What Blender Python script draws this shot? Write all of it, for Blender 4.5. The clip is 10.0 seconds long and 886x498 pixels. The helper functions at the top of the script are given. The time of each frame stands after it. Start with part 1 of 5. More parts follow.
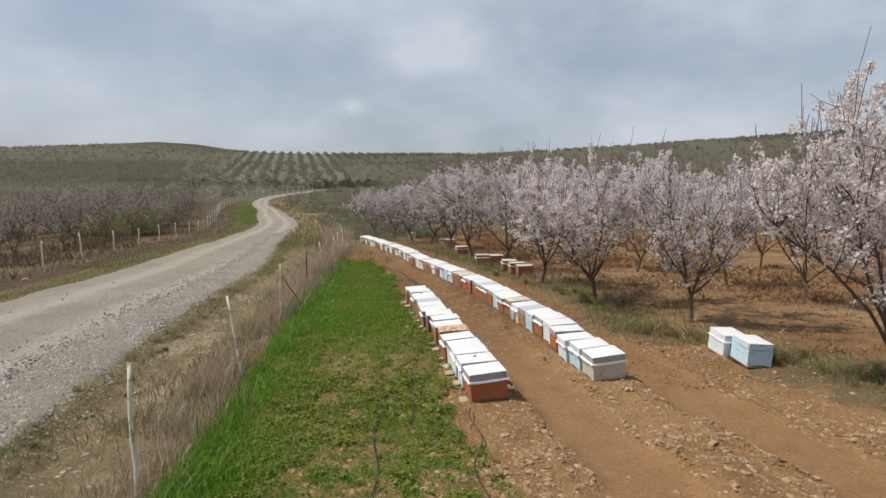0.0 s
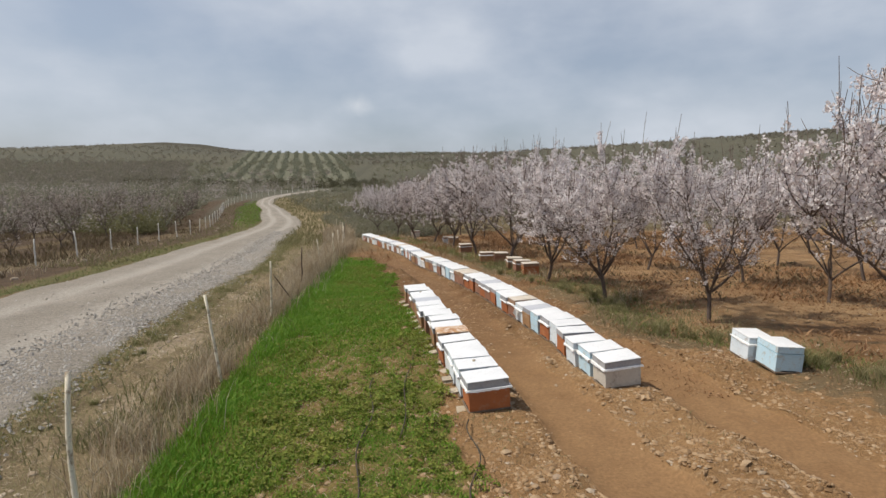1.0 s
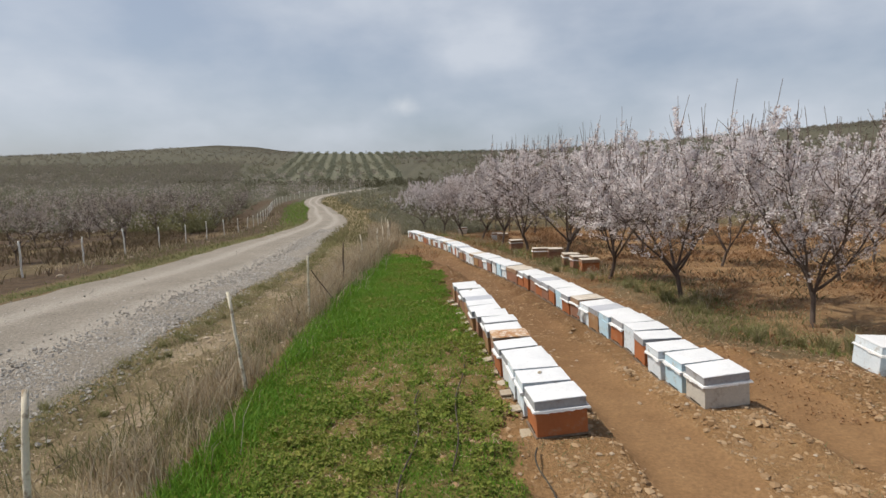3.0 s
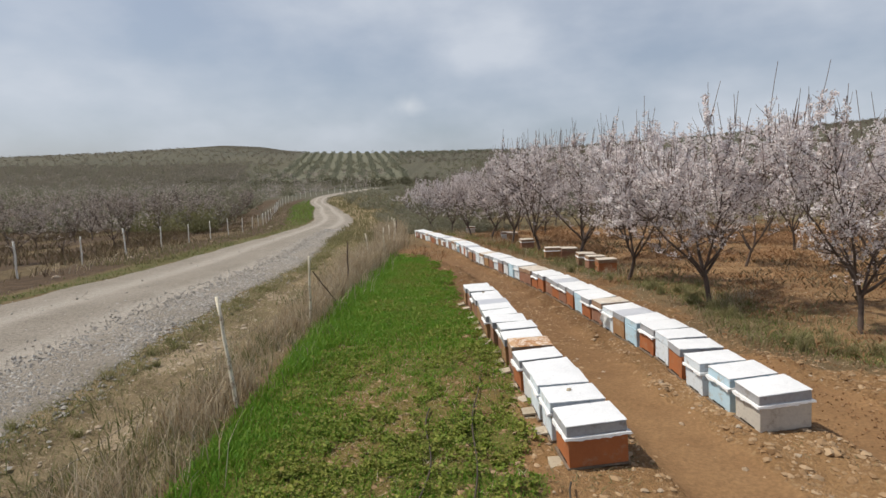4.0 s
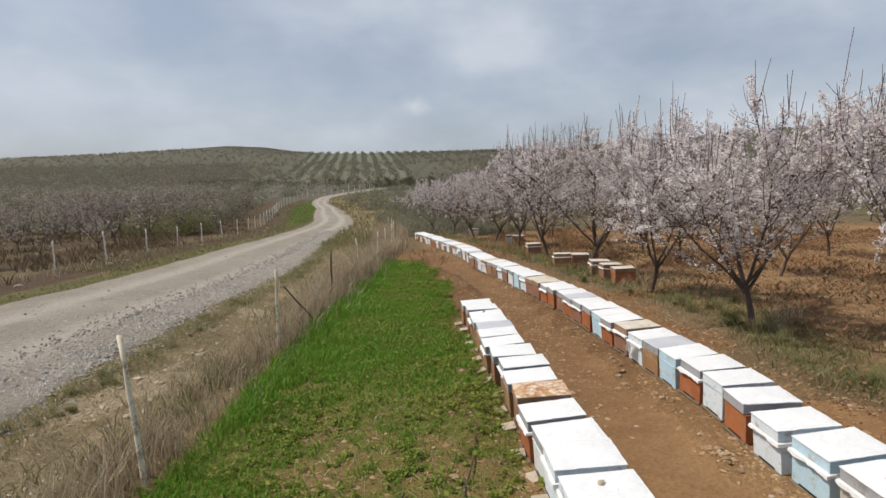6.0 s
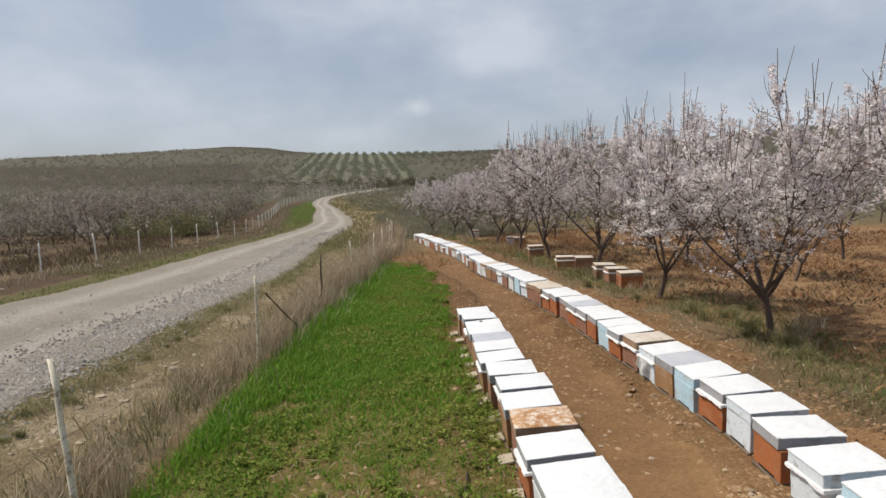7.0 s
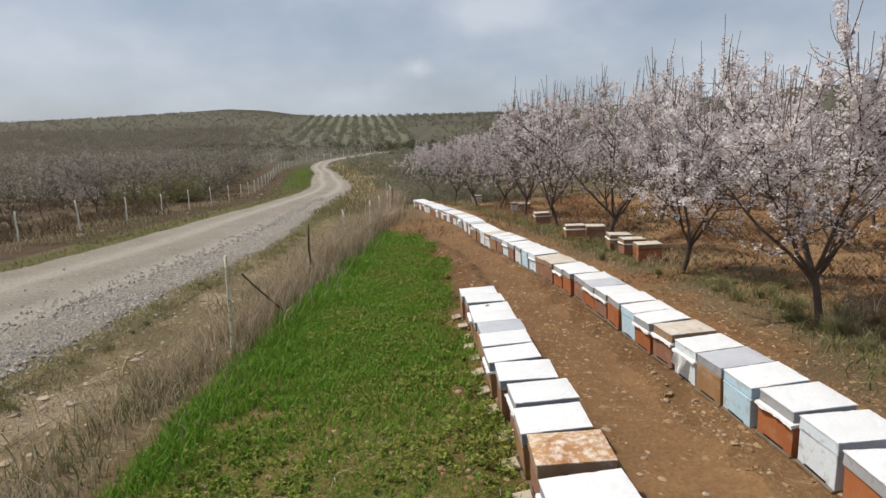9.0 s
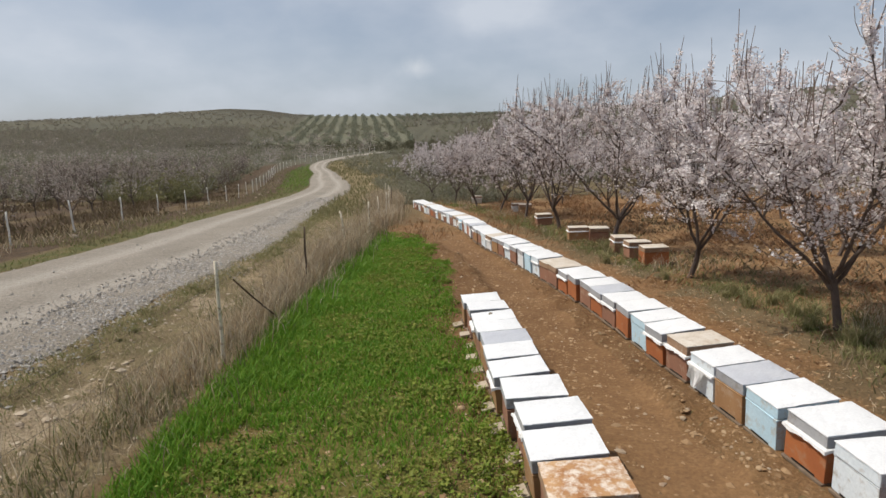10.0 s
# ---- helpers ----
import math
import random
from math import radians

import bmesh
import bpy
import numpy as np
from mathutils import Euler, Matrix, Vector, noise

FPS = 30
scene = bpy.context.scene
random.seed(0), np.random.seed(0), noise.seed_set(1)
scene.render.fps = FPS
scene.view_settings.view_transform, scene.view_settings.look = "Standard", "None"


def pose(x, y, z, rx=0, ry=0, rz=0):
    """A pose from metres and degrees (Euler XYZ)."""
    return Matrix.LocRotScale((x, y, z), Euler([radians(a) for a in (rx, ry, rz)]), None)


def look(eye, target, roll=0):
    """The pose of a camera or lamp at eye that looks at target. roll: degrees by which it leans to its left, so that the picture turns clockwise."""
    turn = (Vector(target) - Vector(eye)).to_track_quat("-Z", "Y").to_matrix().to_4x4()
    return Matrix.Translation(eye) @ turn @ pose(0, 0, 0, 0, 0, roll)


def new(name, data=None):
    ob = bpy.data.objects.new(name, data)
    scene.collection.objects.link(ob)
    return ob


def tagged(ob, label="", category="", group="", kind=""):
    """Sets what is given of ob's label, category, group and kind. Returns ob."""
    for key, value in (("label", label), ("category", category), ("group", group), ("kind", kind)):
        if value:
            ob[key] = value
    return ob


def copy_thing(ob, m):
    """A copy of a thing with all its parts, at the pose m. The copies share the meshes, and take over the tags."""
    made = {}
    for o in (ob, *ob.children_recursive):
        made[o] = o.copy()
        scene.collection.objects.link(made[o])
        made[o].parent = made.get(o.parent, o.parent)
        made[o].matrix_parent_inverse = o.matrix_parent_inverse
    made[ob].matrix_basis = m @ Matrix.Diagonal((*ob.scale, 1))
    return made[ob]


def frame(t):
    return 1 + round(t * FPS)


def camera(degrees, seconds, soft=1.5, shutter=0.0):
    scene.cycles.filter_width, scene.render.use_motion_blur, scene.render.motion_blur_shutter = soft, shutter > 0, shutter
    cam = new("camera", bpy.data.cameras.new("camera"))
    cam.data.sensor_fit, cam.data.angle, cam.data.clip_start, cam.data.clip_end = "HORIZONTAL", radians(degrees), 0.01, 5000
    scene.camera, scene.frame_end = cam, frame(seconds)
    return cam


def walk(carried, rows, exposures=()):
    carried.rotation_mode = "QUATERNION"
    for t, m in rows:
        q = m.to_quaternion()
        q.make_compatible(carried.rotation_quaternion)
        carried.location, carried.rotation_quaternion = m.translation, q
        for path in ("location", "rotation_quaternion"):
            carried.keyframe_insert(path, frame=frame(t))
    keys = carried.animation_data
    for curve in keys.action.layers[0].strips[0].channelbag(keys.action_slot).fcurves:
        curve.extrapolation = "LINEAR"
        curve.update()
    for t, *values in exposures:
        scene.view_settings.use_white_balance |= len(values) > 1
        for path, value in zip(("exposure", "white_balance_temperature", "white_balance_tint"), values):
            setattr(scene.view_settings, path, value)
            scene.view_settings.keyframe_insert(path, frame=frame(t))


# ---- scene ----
cam = camera(75.8, 10.0)
PATH = [
    (0, (-0.342, 0.816, 2.415), (-0.283, 2.801, 2.178), 0.58),
    (0.5, (-0.245, 1.212, 2.338), (-0.182, 3.197, 2.099), 0.58),
    (1, (-0.182, 1.568, 2.248), (-0.145, 3.553, 2.009), 0.37),
    (1.5, (-0.19, 1.867, 2.162), (-0.193, 3.853, 1.923), 0.34),
    (2, (-0.21, 2.162, 2.118), (-0.273, 4.146, 1.877), -0.01),
    (2.5, (-0.243, 2.475, 2.076), (-0.34, 4.457, 1.831), -0.24),
    (3, (-0.298, 2.788, 1.984), (-0.422, 4.769, 1.742), -0.36),
    (4.5, (-0.452, 3.982, 1.885), (-0.601, 5.962, 1.641), -0.58),
    (5, (-0.434, 4.446, 1.879), (-0.587, 6.426, 1.639), -0.58),
    (5.5, (-0.398, 4.854, 1.874), (-0.557, 6.833, 1.631), -0.59),
    (7, (-0.285, 5.933, 1.843), (-0.457, 7.911, 1.603), -0.6),
    (7.5, (-0.294, 6.232, 1.834), (-0.466, 8.206, 1.567), -0.6),
    (8, (-0.316, 6.531, 1.831), (-0.489, 8.497, 1.509), -0.69),
    (8.5, (-0.354, 6.8, 1.834), (-0.53, 8.759, 1.469), -0.69),
    (9, (-0.375, 7.08, 1.834), (-0.551, 9.039, 1.468), -0.79),
    (9.5, (-0.407, 7.324, 1.838), (-0.582, 9.282, 1.471), -0.69),
    (10, (-0.43, 7.427, 1.835), (-0.603, 9.385, 1.469), -0.69),
]
# light and exposure
EXPOSURE = -0.12
SUN_POWER, SUN_HEIGHT, SUN_TURN = 4.0, 56.0, 272.0
SUN_FROM = (-0.559, 0.02, 0.829)
SKY_STRENGTH = 0.11
CLOUD_LOW, CLOUD_HIGH = (4.35, 4.9, 5.85, 1.0), (6.1, 6.55, 7.3, 1.0)
walk(cam, [(t, look(eye, target, roll)) for t, eye, target, roll in PATH], [(0.0, EXPOSURE), (10.0, EXPOSURE)])

# ---- sky and sun ----
world = bpy.data.worlds.new("sky")
scene.world = world
world.use_nodes = True
wn, wl = world.node_tree.nodes, world.node_tree.links
wn.clear()
sky = wn.new("ShaderNodeTexSky")
sky.sky_type, sky.sun_disc = "NISHITA", False
sky.sun_elevation, sky.sun_rotation = radians(SUN_HEIGHT), radians(SUN_TURN)
sky.air_density, sky.dust_density, sky.ozone_density = 1.0, 2.0, 1.0
wcoord = wn.new("ShaderNodeTexCoord")
wmap = wn.new("ShaderNodeMapping")
wmap.inputs["Scale"].default_value = (1.0, 1.0, 2.0)
wl.new(wcoord.outputs["Generated"], wmap.inputs["Vector"])
cloud = wn.new("ShaderNodeTexNoise")
cloud.inputs["Scale"].default_value, cloud.inputs["Detail"].default_value, cloud.inputs["Roughness"].default_value = 3.4, 6.0, 0.5
wl.new(wmap.outputs[0], cloud.inputs["Vector"])
ramp = wn.new("ShaderNodeValToRGB")
ramp.color_ramp.elements[0].position, ramp.color_ramp.elements[1].position = 0.36, 0.68
ramp.color_ramp.elements[0].color, ramp.color_ramp.elements[1].color = (0.55, 0.55, 0.55, 1), (0.9, 0.9, 0.9, 1)
wl.new(cloud.outputs["Fac"], ramp.inputs["Fac"])
tone = wn.new("ShaderNodeValToRGB")
tone.color_ramp.elements[0].position, tone.color_ramp.elements[1].position = 0.37, 0.7
tone.color_ramp.elements[0].color, tone.color_ramp.elements[1].color = CLOUD_LOW, CLOUD_HIGH
wl.new(cloud.outputs["Fac"], tone.inputs["Fac"])
veil = wn.new("ShaderNodeMix")
veil.data_type = "RGBA"
lift = wn.new("ShaderNodeSeparateXYZ")
wl.new(wcoord.outputs["Generated"], lift.inputs[0])
thin = wn.new("ShaderNodeMapRange")
thin.inputs["From Min"].default_value, thin.inputs["From Max"].default_value = 0.25, 0.8
thin.inputs["To Min"].default_value, thin.inputs["To Max"].default_value = 1.0, 0.25
wl.new(lift.outputs["Z"], thin.inputs["Value"])
cover = wn.new("ShaderNodeMath")
cover.operation = "MULTIPLY"
wl.new(ramp.outputs["Color"], cover.inputs[0])
wl.new(thin.outputs[0], cover.inputs[1])
wl.new(cover.outputs[0], veil.inputs["Factor"])
wl.new(sky.outputs["Color"], veil.inputs["A"])
wl.new(tone.outputs["Color"], veil.inputs["B"])
# one small bright cloud low over the hills
aim = wn.new("ShaderNodeVectorMath")
aim.operation = "SUBTRACT"
aim.inputs[1].default_value = (-0.128, 0.98, 0.127)
wl.new(wcoord.outputs["Generated"], aim.inputs[0])
oval = wn.new("ShaderNodeVectorMath")
oval.operation = "MULTIPLY"
oval.inputs[1].default_value = (1.0, 0.0, 1.7)
wl.new(aim.outputs[0], oval.inputs[0])
span = wn.new("ShaderNodeVectorMath")
span.operation = "LENGTH"
wl.new(oval.outputs[0], span.inputs[0])
fluff = wn.new("ShaderNodeTexNoise")
fluff.inputs["Scale"].default_value, fluff.inputs["Detail"].default_value = 22.0, 4.0
wl.new(wcoord.outputs["Generated"], fluff.inputs["Vector"])
ragged = wn.new("ShaderNodeMath")
ragged.operation = "MULTIPLY_ADD"
ragged.inputs[1].default_value = 0.075
wl.new(fluff.outputs["Fac"], ragged.inputs[0])
wl.new(span.outputs["Value"], ragged.inputs[2])
puff = wn.new("ShaderNodeMapRange")
puff.interpolation_type = "SMOOTHSTEP"
puff.inputs["From Min"].default_value, puff.inputs["From Max"].default_value = 0.082, 0.03
puff.inputs["To Min"].default_value, puff.inputs["To Max"].default_value = 0.0, 0.5
wl.new(ragged.outputs[0], puff.inputs["Value"])
sky_all = wn.new("ShaderNodeMix")
sky_all.data_type = "RGBA"
sky_all.inputs["B"].default_value = (7.6, 7.8, 8.1, 1.0)
wl.new(puff.outputs["Result"], sky_all.inputs["Factor"])
wl.new(veil.outputs["Result"], sky_all.inputs["A"])
back = wn.new("ShaderNodeBackground")
back.inputs["Strength"].default_value = SKY_STRENGTH
wout = wn.new("ShaderNodeOutputWorld")
wl.new(sky_all.outputs["Result"], back.inputs["Color"])
wl.new(back.outputs[0], wout.inputs["Surface"])

sun = bpy.data.lights.new("sun", "SUN")
sun.energy, sun.angle, sun.color = SUN_POWER, radians(1.2), (1.0, 0.948, 0.86)
sun_ob = new("sun", sun)
sun_ob.matrix_world = look(SUN_FROM, (0, 0, 0))


# ---- materials ----
def mix(nodes, links, fac, a, b, kind="MIX"):
    """A colour mix; fac, a and b are sockets or values."""
    m = nodes.new("ShaderNodeMix")
    m.data_type, m.blend_type = "RGBA", kind
    for key, v in (("Factor", fac), ("A", a), ("B", b)):
        if isinstance(v, bpy.types.NodeSocket):
            links.new(v, m.inputs[key])
        else:
            m.inputs[key].default_value = v if key == "Factor" else (*v, 1.0)
    return m.outputs["Result"]


def noise_fac(nodes, links, vec, scale, lo, hi, detail=5.0, rough=0.6):
    n = nodes.new("ShaderNodeTexNoise")
    n.inputs["Scale"].default_value, n.inputs["Detail"].default_value, n.inputs["Roughness"].default_value = scale, detail, rough
    links.new(vec, n.inputs["Vector"])
    r = nodes.new("ShaderNodeMapRange")
    r.inputs["From Min"].default_value, r.inputs["From Max"].default_value = lo, hi
    links.new(n.outputs["Fac"], r.inputs["Value"])
    return r.outputs["Result"]


def start(name, rough=0.8, metal=0.0, spec=0.3):
    m = bpy.data.materials.new(name)
    m.use_nodes = True
    n, l = m.node_tree.nodes, m.node_tree.links
    b = n["Principled BSDF"]
    b.inputs["Roughness"].default_value, b.inputs["Metallic"].default_value = rough, metal
    b.inputs["Specular IOR Level"].default_value = spec
    return m, n, l, b


def bump(n, l, b, height, strength, distance):
    k = n.new("ShaderNodeBump")
    k.inputs["Strength"].default_value, k.inputs["Distance"].default_value = strength, distance
    l.new(height, k.inputs["Height"])
    l.new(k.outputs[0], b.inputs["Normal"])


def surface(name, c1, c2, worn, rough=0.8, metal=0.0, big=3.0, small=40.0, wear=(0.54, 0.68), relief=0.3, depth=0.004, own=True, stretch=(1, 1, 1)):
    """A worn surface: two base tones in large patches, a third one where it is worn, fine relief."""
    m, n, l, b = start(name, rough, metal)
    c = n.new("ShaderNodeTexCoord")
    vec = c.outputs["Object"]
    mp = n.new("ShaderNodeMapping")
    mp.inputs["Scale"].default_value = stretch
    l.new(vec, mp.inputs["Vector"])
    vec = mp.outputs[0]
    if own:
        info = n.new("ShaderNodeObjectInfo")
        k = n.new("ShaderNodeVectorMath")
        k.operation = "MULTIPLY_ADD"
        k.inputs[1].default_value = (37.0, 53.0, 29.0)
        l.new(info.outputs["Random"], k.inputs[0])
        l.new(vec, k.inputs[2])
        vec = k.outputs[0]
    col = mix(n, l, noise_fac(n, l, vec, big, 0.35, 0.65), c1, c2)
    col = mix(n, l, noise_fac(n, l, vec, big * 2.7, *wear, 8.0, 0.7), col, worn)
    fine = noise_fac(n, l, vec, small, 0.3, 0.7)
    col = mix(n, l, 0.16, col, mix(n, l, fine, [v * 0.6 for v in c1], [min(1.0, v * 1.3) for v in c2]))
    l.new(col, b.inputs["Base Color"])
    bump(n, l, b, fine, relief, depth)
    return m


def leafy(name, tones, rough=0.6, through_light=0.0):
    """Leaves, petals, blades: each island takes a tone of its own."""
    m, n, l, b = start(name, rough, 0.0, 0.2)
    g = n.new("ShaderNodeNewGeometry")
    r = n.new("ShaderNodeValToRGB")
    r.color_ramp.interpolation = "LINEAR"
    while len(r.color_ramp.elements) < len(tones):
        r.color_ramp.elements.new(0.5)
    for i, tone_ in enumerate(tones):
        r.color_ramp.elements[i].position = i / (len(tones) - 1)
        r.color_ramp.elements[i].color = (*tone_, 1.0)
    l.new(g.outputs["Random Per Island"], r.inputs["Fac"])
    c = n.new("ShaderNodeTexCoord")
    col = mix(n, l, 0.35, r.outputs["Color"], mix(n, l, noise_fac(n, l, c.outputs["Object"], 1.1, 0.35, 0.65), tones[0], tones[-1]))
    l.new(col, b.inputs["Base Color"])
    if through_light:
        t = n.new("ShaderNodeBsdfTranslucent")
        l.new(col, t.inputs["Color"])
        s = n.new("ShaderNodeMixShader")
        s.inputs[0].default_value = through_light
        l.new(b.outputs[0], s.inputs[1])
        l.new(t.outputs[0], s.inputs[2])
        l.new(s.outputs[0], n["Material Output"].inputs["Surface"])
    return m


PAINT_WHITE = surface("white_paint_on_wood", (0.62, 0.63, 0.62), (0.74, 0.74, 0.72), (0.42, 0.38, 0.33), 0.7)
PAINT_PALE = surface("pale_blue_white_paint", (0.62, 0.69, 0.73), (0.72, 0.77, 0.79), (0.40, 0.36, 0.31), 0.7)
PAINT_BLUE = surface("light_blue_paint", (0.46, 0.64, 0.73), (0.53, 0.69, 0.765), (0.42, 0.38, 0.31), 0.7)
PAINT_ORANGE = surface("orange_brown_paint", (0.42, 0.145, 0.05), (0.33, 0.11, 0.042), (0.36, 0.22, 0.13), 0.75)
PAINT_BROWN = surface("brown_stained_wood", (0.31, 0.155, 0.095), (0.25, 0.125, 0.08), (0.38, 0.26, 0.18), 0.75)
PAINT_TAN = surface("tan_bare_wood", (0.36, 0.21, 0.1), (0.29, 0.155, 0.07), (0.42, 0.3, 0.2), 0.8)
PAINT_GREY = surface("grey_weathered_paint", (0.5, 0.465, 0.4), (0.58, 0.54, 0.46), (0.3, 0.25, 0.2), 0.8)
LID_WHITE = surface("white_painted_tin", (0.71, 0.71, 0.70), (0.79, 0.79, 0.775), (0.5, 0.48, 0.46), 0.5, 0.0, 4.0, 60.0, (0.62, 0.74), 0.15)
LID_GREY = surface("bare_galvanised_tin", (0.50, 0.51, 0.54), (0.58, 0.59, 0.61), (0.40, 0.38, 0.36), 0.5, 0.15, 4.0, 60.0, (0.6, 0.75), 0.15)
LID_RUST = surface("rusted_tin", (0.34, 0.15, 0.055), (0.55, 0.34, 0.17), (0.74, 0.66, 0.56), 0.75, 0.0, 5.0, 50.0, (0.46, 0.62), 0.3)
LID_TAN = surface("stained_cream_tin", (0.5, 0.42, 0.32), (0.66, 0.6, 0.52), (0.4, 0.27, 0.16), 0.7, 0.0, 5.0, 50.0, (0.55, 0.7), 0.2)
# weathered white lid rims, greyed further so their shaded sides are in the colour
RIM_SHADED = surface("lid_rim_white_shaded", (0.3, 0.3, 0.305), (0.39, 0.39, 0.39), (0.24, 0.21, 0.18), 0.7)
RIM_BROWN = surface("lid_rim_brown_wood", (0.27, 0.16, 0.09), (0.34, 0.22, 0.14), (0.45, 0.4, 0.34), 0.8)
LANDING = surface("bleached_plywood", (0.34, 0.28, 0.2), (0.46, 0.39, 0.3), (0.26, 0.2, 0.14), 0.9)
BOARD = surface("weathered_floor_board", (0.14, 0.1, 0.07), (0.2, 0.15, 0.105), (0.26, 0.2, 0.15), 0.9)
DARK = surface("dark_slot", (0.012, 0.01, 0.008), (0.02, 0.016, 0.012), (0.03, 0.025, 0.02), 0.9)
CLOTH = surface("white_sacking", (0.72, 0.71, 0.68), (0.8, 0.79, 0.77), (0.6, 0.56, 0.5), 0.9, 0.0, 6.0, 90.0)
BLOCK = surface("concrete_block", (0.36, 0.3, 0.21), (0.44, 0.375, 0.27), (0.25, 0.2, 0.15), 0.95)
POST_WHITE = surface("limewashed_post", (0.7, 0.62, 0.47), (0.78, 0.7, 0.55), (0.26, 0.18, 0.11), 0.9, 0, 3.5, 60.0, (0.5, 0.6))
POST_DARK = surface("dark_wooden_post", (0.09, 0.06, 0.045), (0.13, 0.09, 0.06), (0.42, 0.36, 0.3), 0.9, 0, 3.0, 60.0, (0.56, 0.66))
WIRE = surface("rusty_wire", (0.11, 0.085, 0.065), (0.15, 0.12, 0.1), (0.2, 0.1, 0.05), 0.6, 0.5)
HOSE = surface("black_drip_hose", (0.05, 0.04, 0.028), (0.075, 0.06, 0.04), (0.16, 0.11, 0.06), 0.8)
TWIG = surface("almond_twigs", (0.135, 0.098, 0.078), (0.195, 0.145, 0.118), (0.25, 0.195, 0.16), 0.9)
BARK = surface("almond_bark", (0.09, 0.066, 0.052), (0.14, 0.105, 0.085), (0.2, 0.165, 0.14), 0.95, 0, 6.0, 60.0, (0.56, 0.7), 0.6, 0.006)
STONE = leafy("pale_stone", [(0.27, 0.2, 0.13), (0.4, 0.31, 0.21), (0.52, 0.44, 0.34), (0.3, 0.2, 0.12)], 0.95)
STONE_PALE = leafy("cream_stone", [(0.36, 0.28, 0.19), (0.48, 0.39, 0.28), (0.58, 0.5, 0.39), (0.27, 0.2, 0.13)], 0.95)
CLOD = leafy("soil_clod", [(0.17, 0.098, 0.046), (0.29, 0.176, 0.087), (0.36, 0.235, 0.125), (0.45, 0.325, 0.2)], 0.98)
GRAVEL = leafy("road_gravel", [(0.3, 0.272, 0.235), (0.45, 0.415, 0.37), (0.6, 0.56, 0.5), (0.2, 0.18, 0.15)], 0.95)
PETAL = leafy("blossom", [(0.84, 0.78, 0.77), (0.92, 0.885, 0.88), (0.58, 0.46, 0.43), (0.93, 0.91, 0.905)], 0.7, 0.4)
PETAL_MID = leafy("blossom_further_off", [(0.76, 0.69, 0.675), (0.86, 0.815, 0.805), (0.46, 0.36, 0.33), (0.89, 0.86, 0.85)], 0.7, 0.4)
PETAL_FAR = leafy("far_blossom", [(0.47, 0.4, 0.345), (0.64, 0.575, 0.525), (0.3, 0.25, 0.2)], 0.8, 0.3)
GRASS = leafy("green_grass", [(0.1, 0.225, 0.022), (0.18, 0.345, 0.036), (0.28, 0.39, 0.05), (0.13, 0.275, 0.028)], 0.55, 0.3)
WEED = leafy("green_weed_leaves", [(0.1, 0.17, 0.02), (0.21, 0.3, 0.036), (0.36, 0.38, 0.075), (0.16, 0.24, 0.03), (0.3, 0.24, 0.075)], 0.6, 0.3)
STRAW = leafy("dry_grass", [(0.4, 0.305, 0.19), (0.54, 0.43, 0.285), (0.74, 0.64, 0.48), (0.17, 0.12, 0.07)], 0.85, 0.28)
EDGE_GRASS = leafy("orchard_edge_grass", [(0.1, 0.17, 0.035), (0.16, 0.23, 0.05), (0.24, 0.24, 0.09), (0.32, 0.27, 0.14)], 0.7, 0.3)
OLIVE_GRASS = leafy("half_dry_grass", [(0.17, 0.16, 0.07), (0.25, 0.215, 0.11), (0.36, 0.29, 0.18), (0.15, 0.165, 0.06)], 0.85, 0.4)
TUSSOCK = leafy("olive_tussock", [(0.15, 0.165, 0.055), (0.21, 0.215, 0.08), (0.29, 0.265, 0.125), (0.4, 0.33, 0.2)], 0.8, 0.35)
VERGE = leafy("verge_green", [(0.12, 0.135, 0.045), (0.17, 0.175, 0.07), (0.23, 0.205, 0.105)], 0.8, 0.3)
UNDER = leafy("dark_dead_weeds", [(0.11, 0.075, 0.045), (0.17, 0.12, 0.075), (0.13, 0.12, 0.055), (0.22, 0.16, 0.1)], 0.95, 0.2)
DEAD_LEAF = leafy("dead_leaves", [(0.26, 0.135, 0.06), (0.38, 0.215, 0.105), (0.5, 0.34, 0.2), (0.17, 0.086, 0.045)], 0.9, 0.25)
BRUSH = leafy("grey_brown_twigs", [(0.2, 0.187, 0.125), (0.3, 0.27, 0.2), (0.4, 0.365, 0.29), (0.19, 0.205, 0.105)], 0.95, 0.4)
FAR_BRUSH = leafy("far_hillside_twigs", [(0.22, 0.2, 0.15), (0.27, 0.242, 0.185), (0.33, 0.29, 0.235)], 0.95, 0.45)
THICKET = leafy("dark_scrub", [(0.085, 0.085, 0.045), (0.12, 0.115, 0.065), (0.16, 0.14, 0.09)], 0.9, 0.3)
GREEN_BRUSH = leafy("olive_green_brush", [(0.15, 0.148, 0.065), (0.2, 0.195, 0.085), (0.24, 0.215, 0.12)], 0.9, 0.35)
POST_STAKE = surface("whitewashed_stake", (0.78, 0.74, 0.65), (0.84, 0.8, 0.72), (0.36, 0.3, 0.22), 0.9, 0, 3.5, 60.0, (0.55, 0.66))
OLIVE = leafy("olive_foliage", [(0.21, 0.213, 0.15), (0.245, 0.247, 0.175), (0.28, 0.28, 0.205)], 0.8, 0.35)


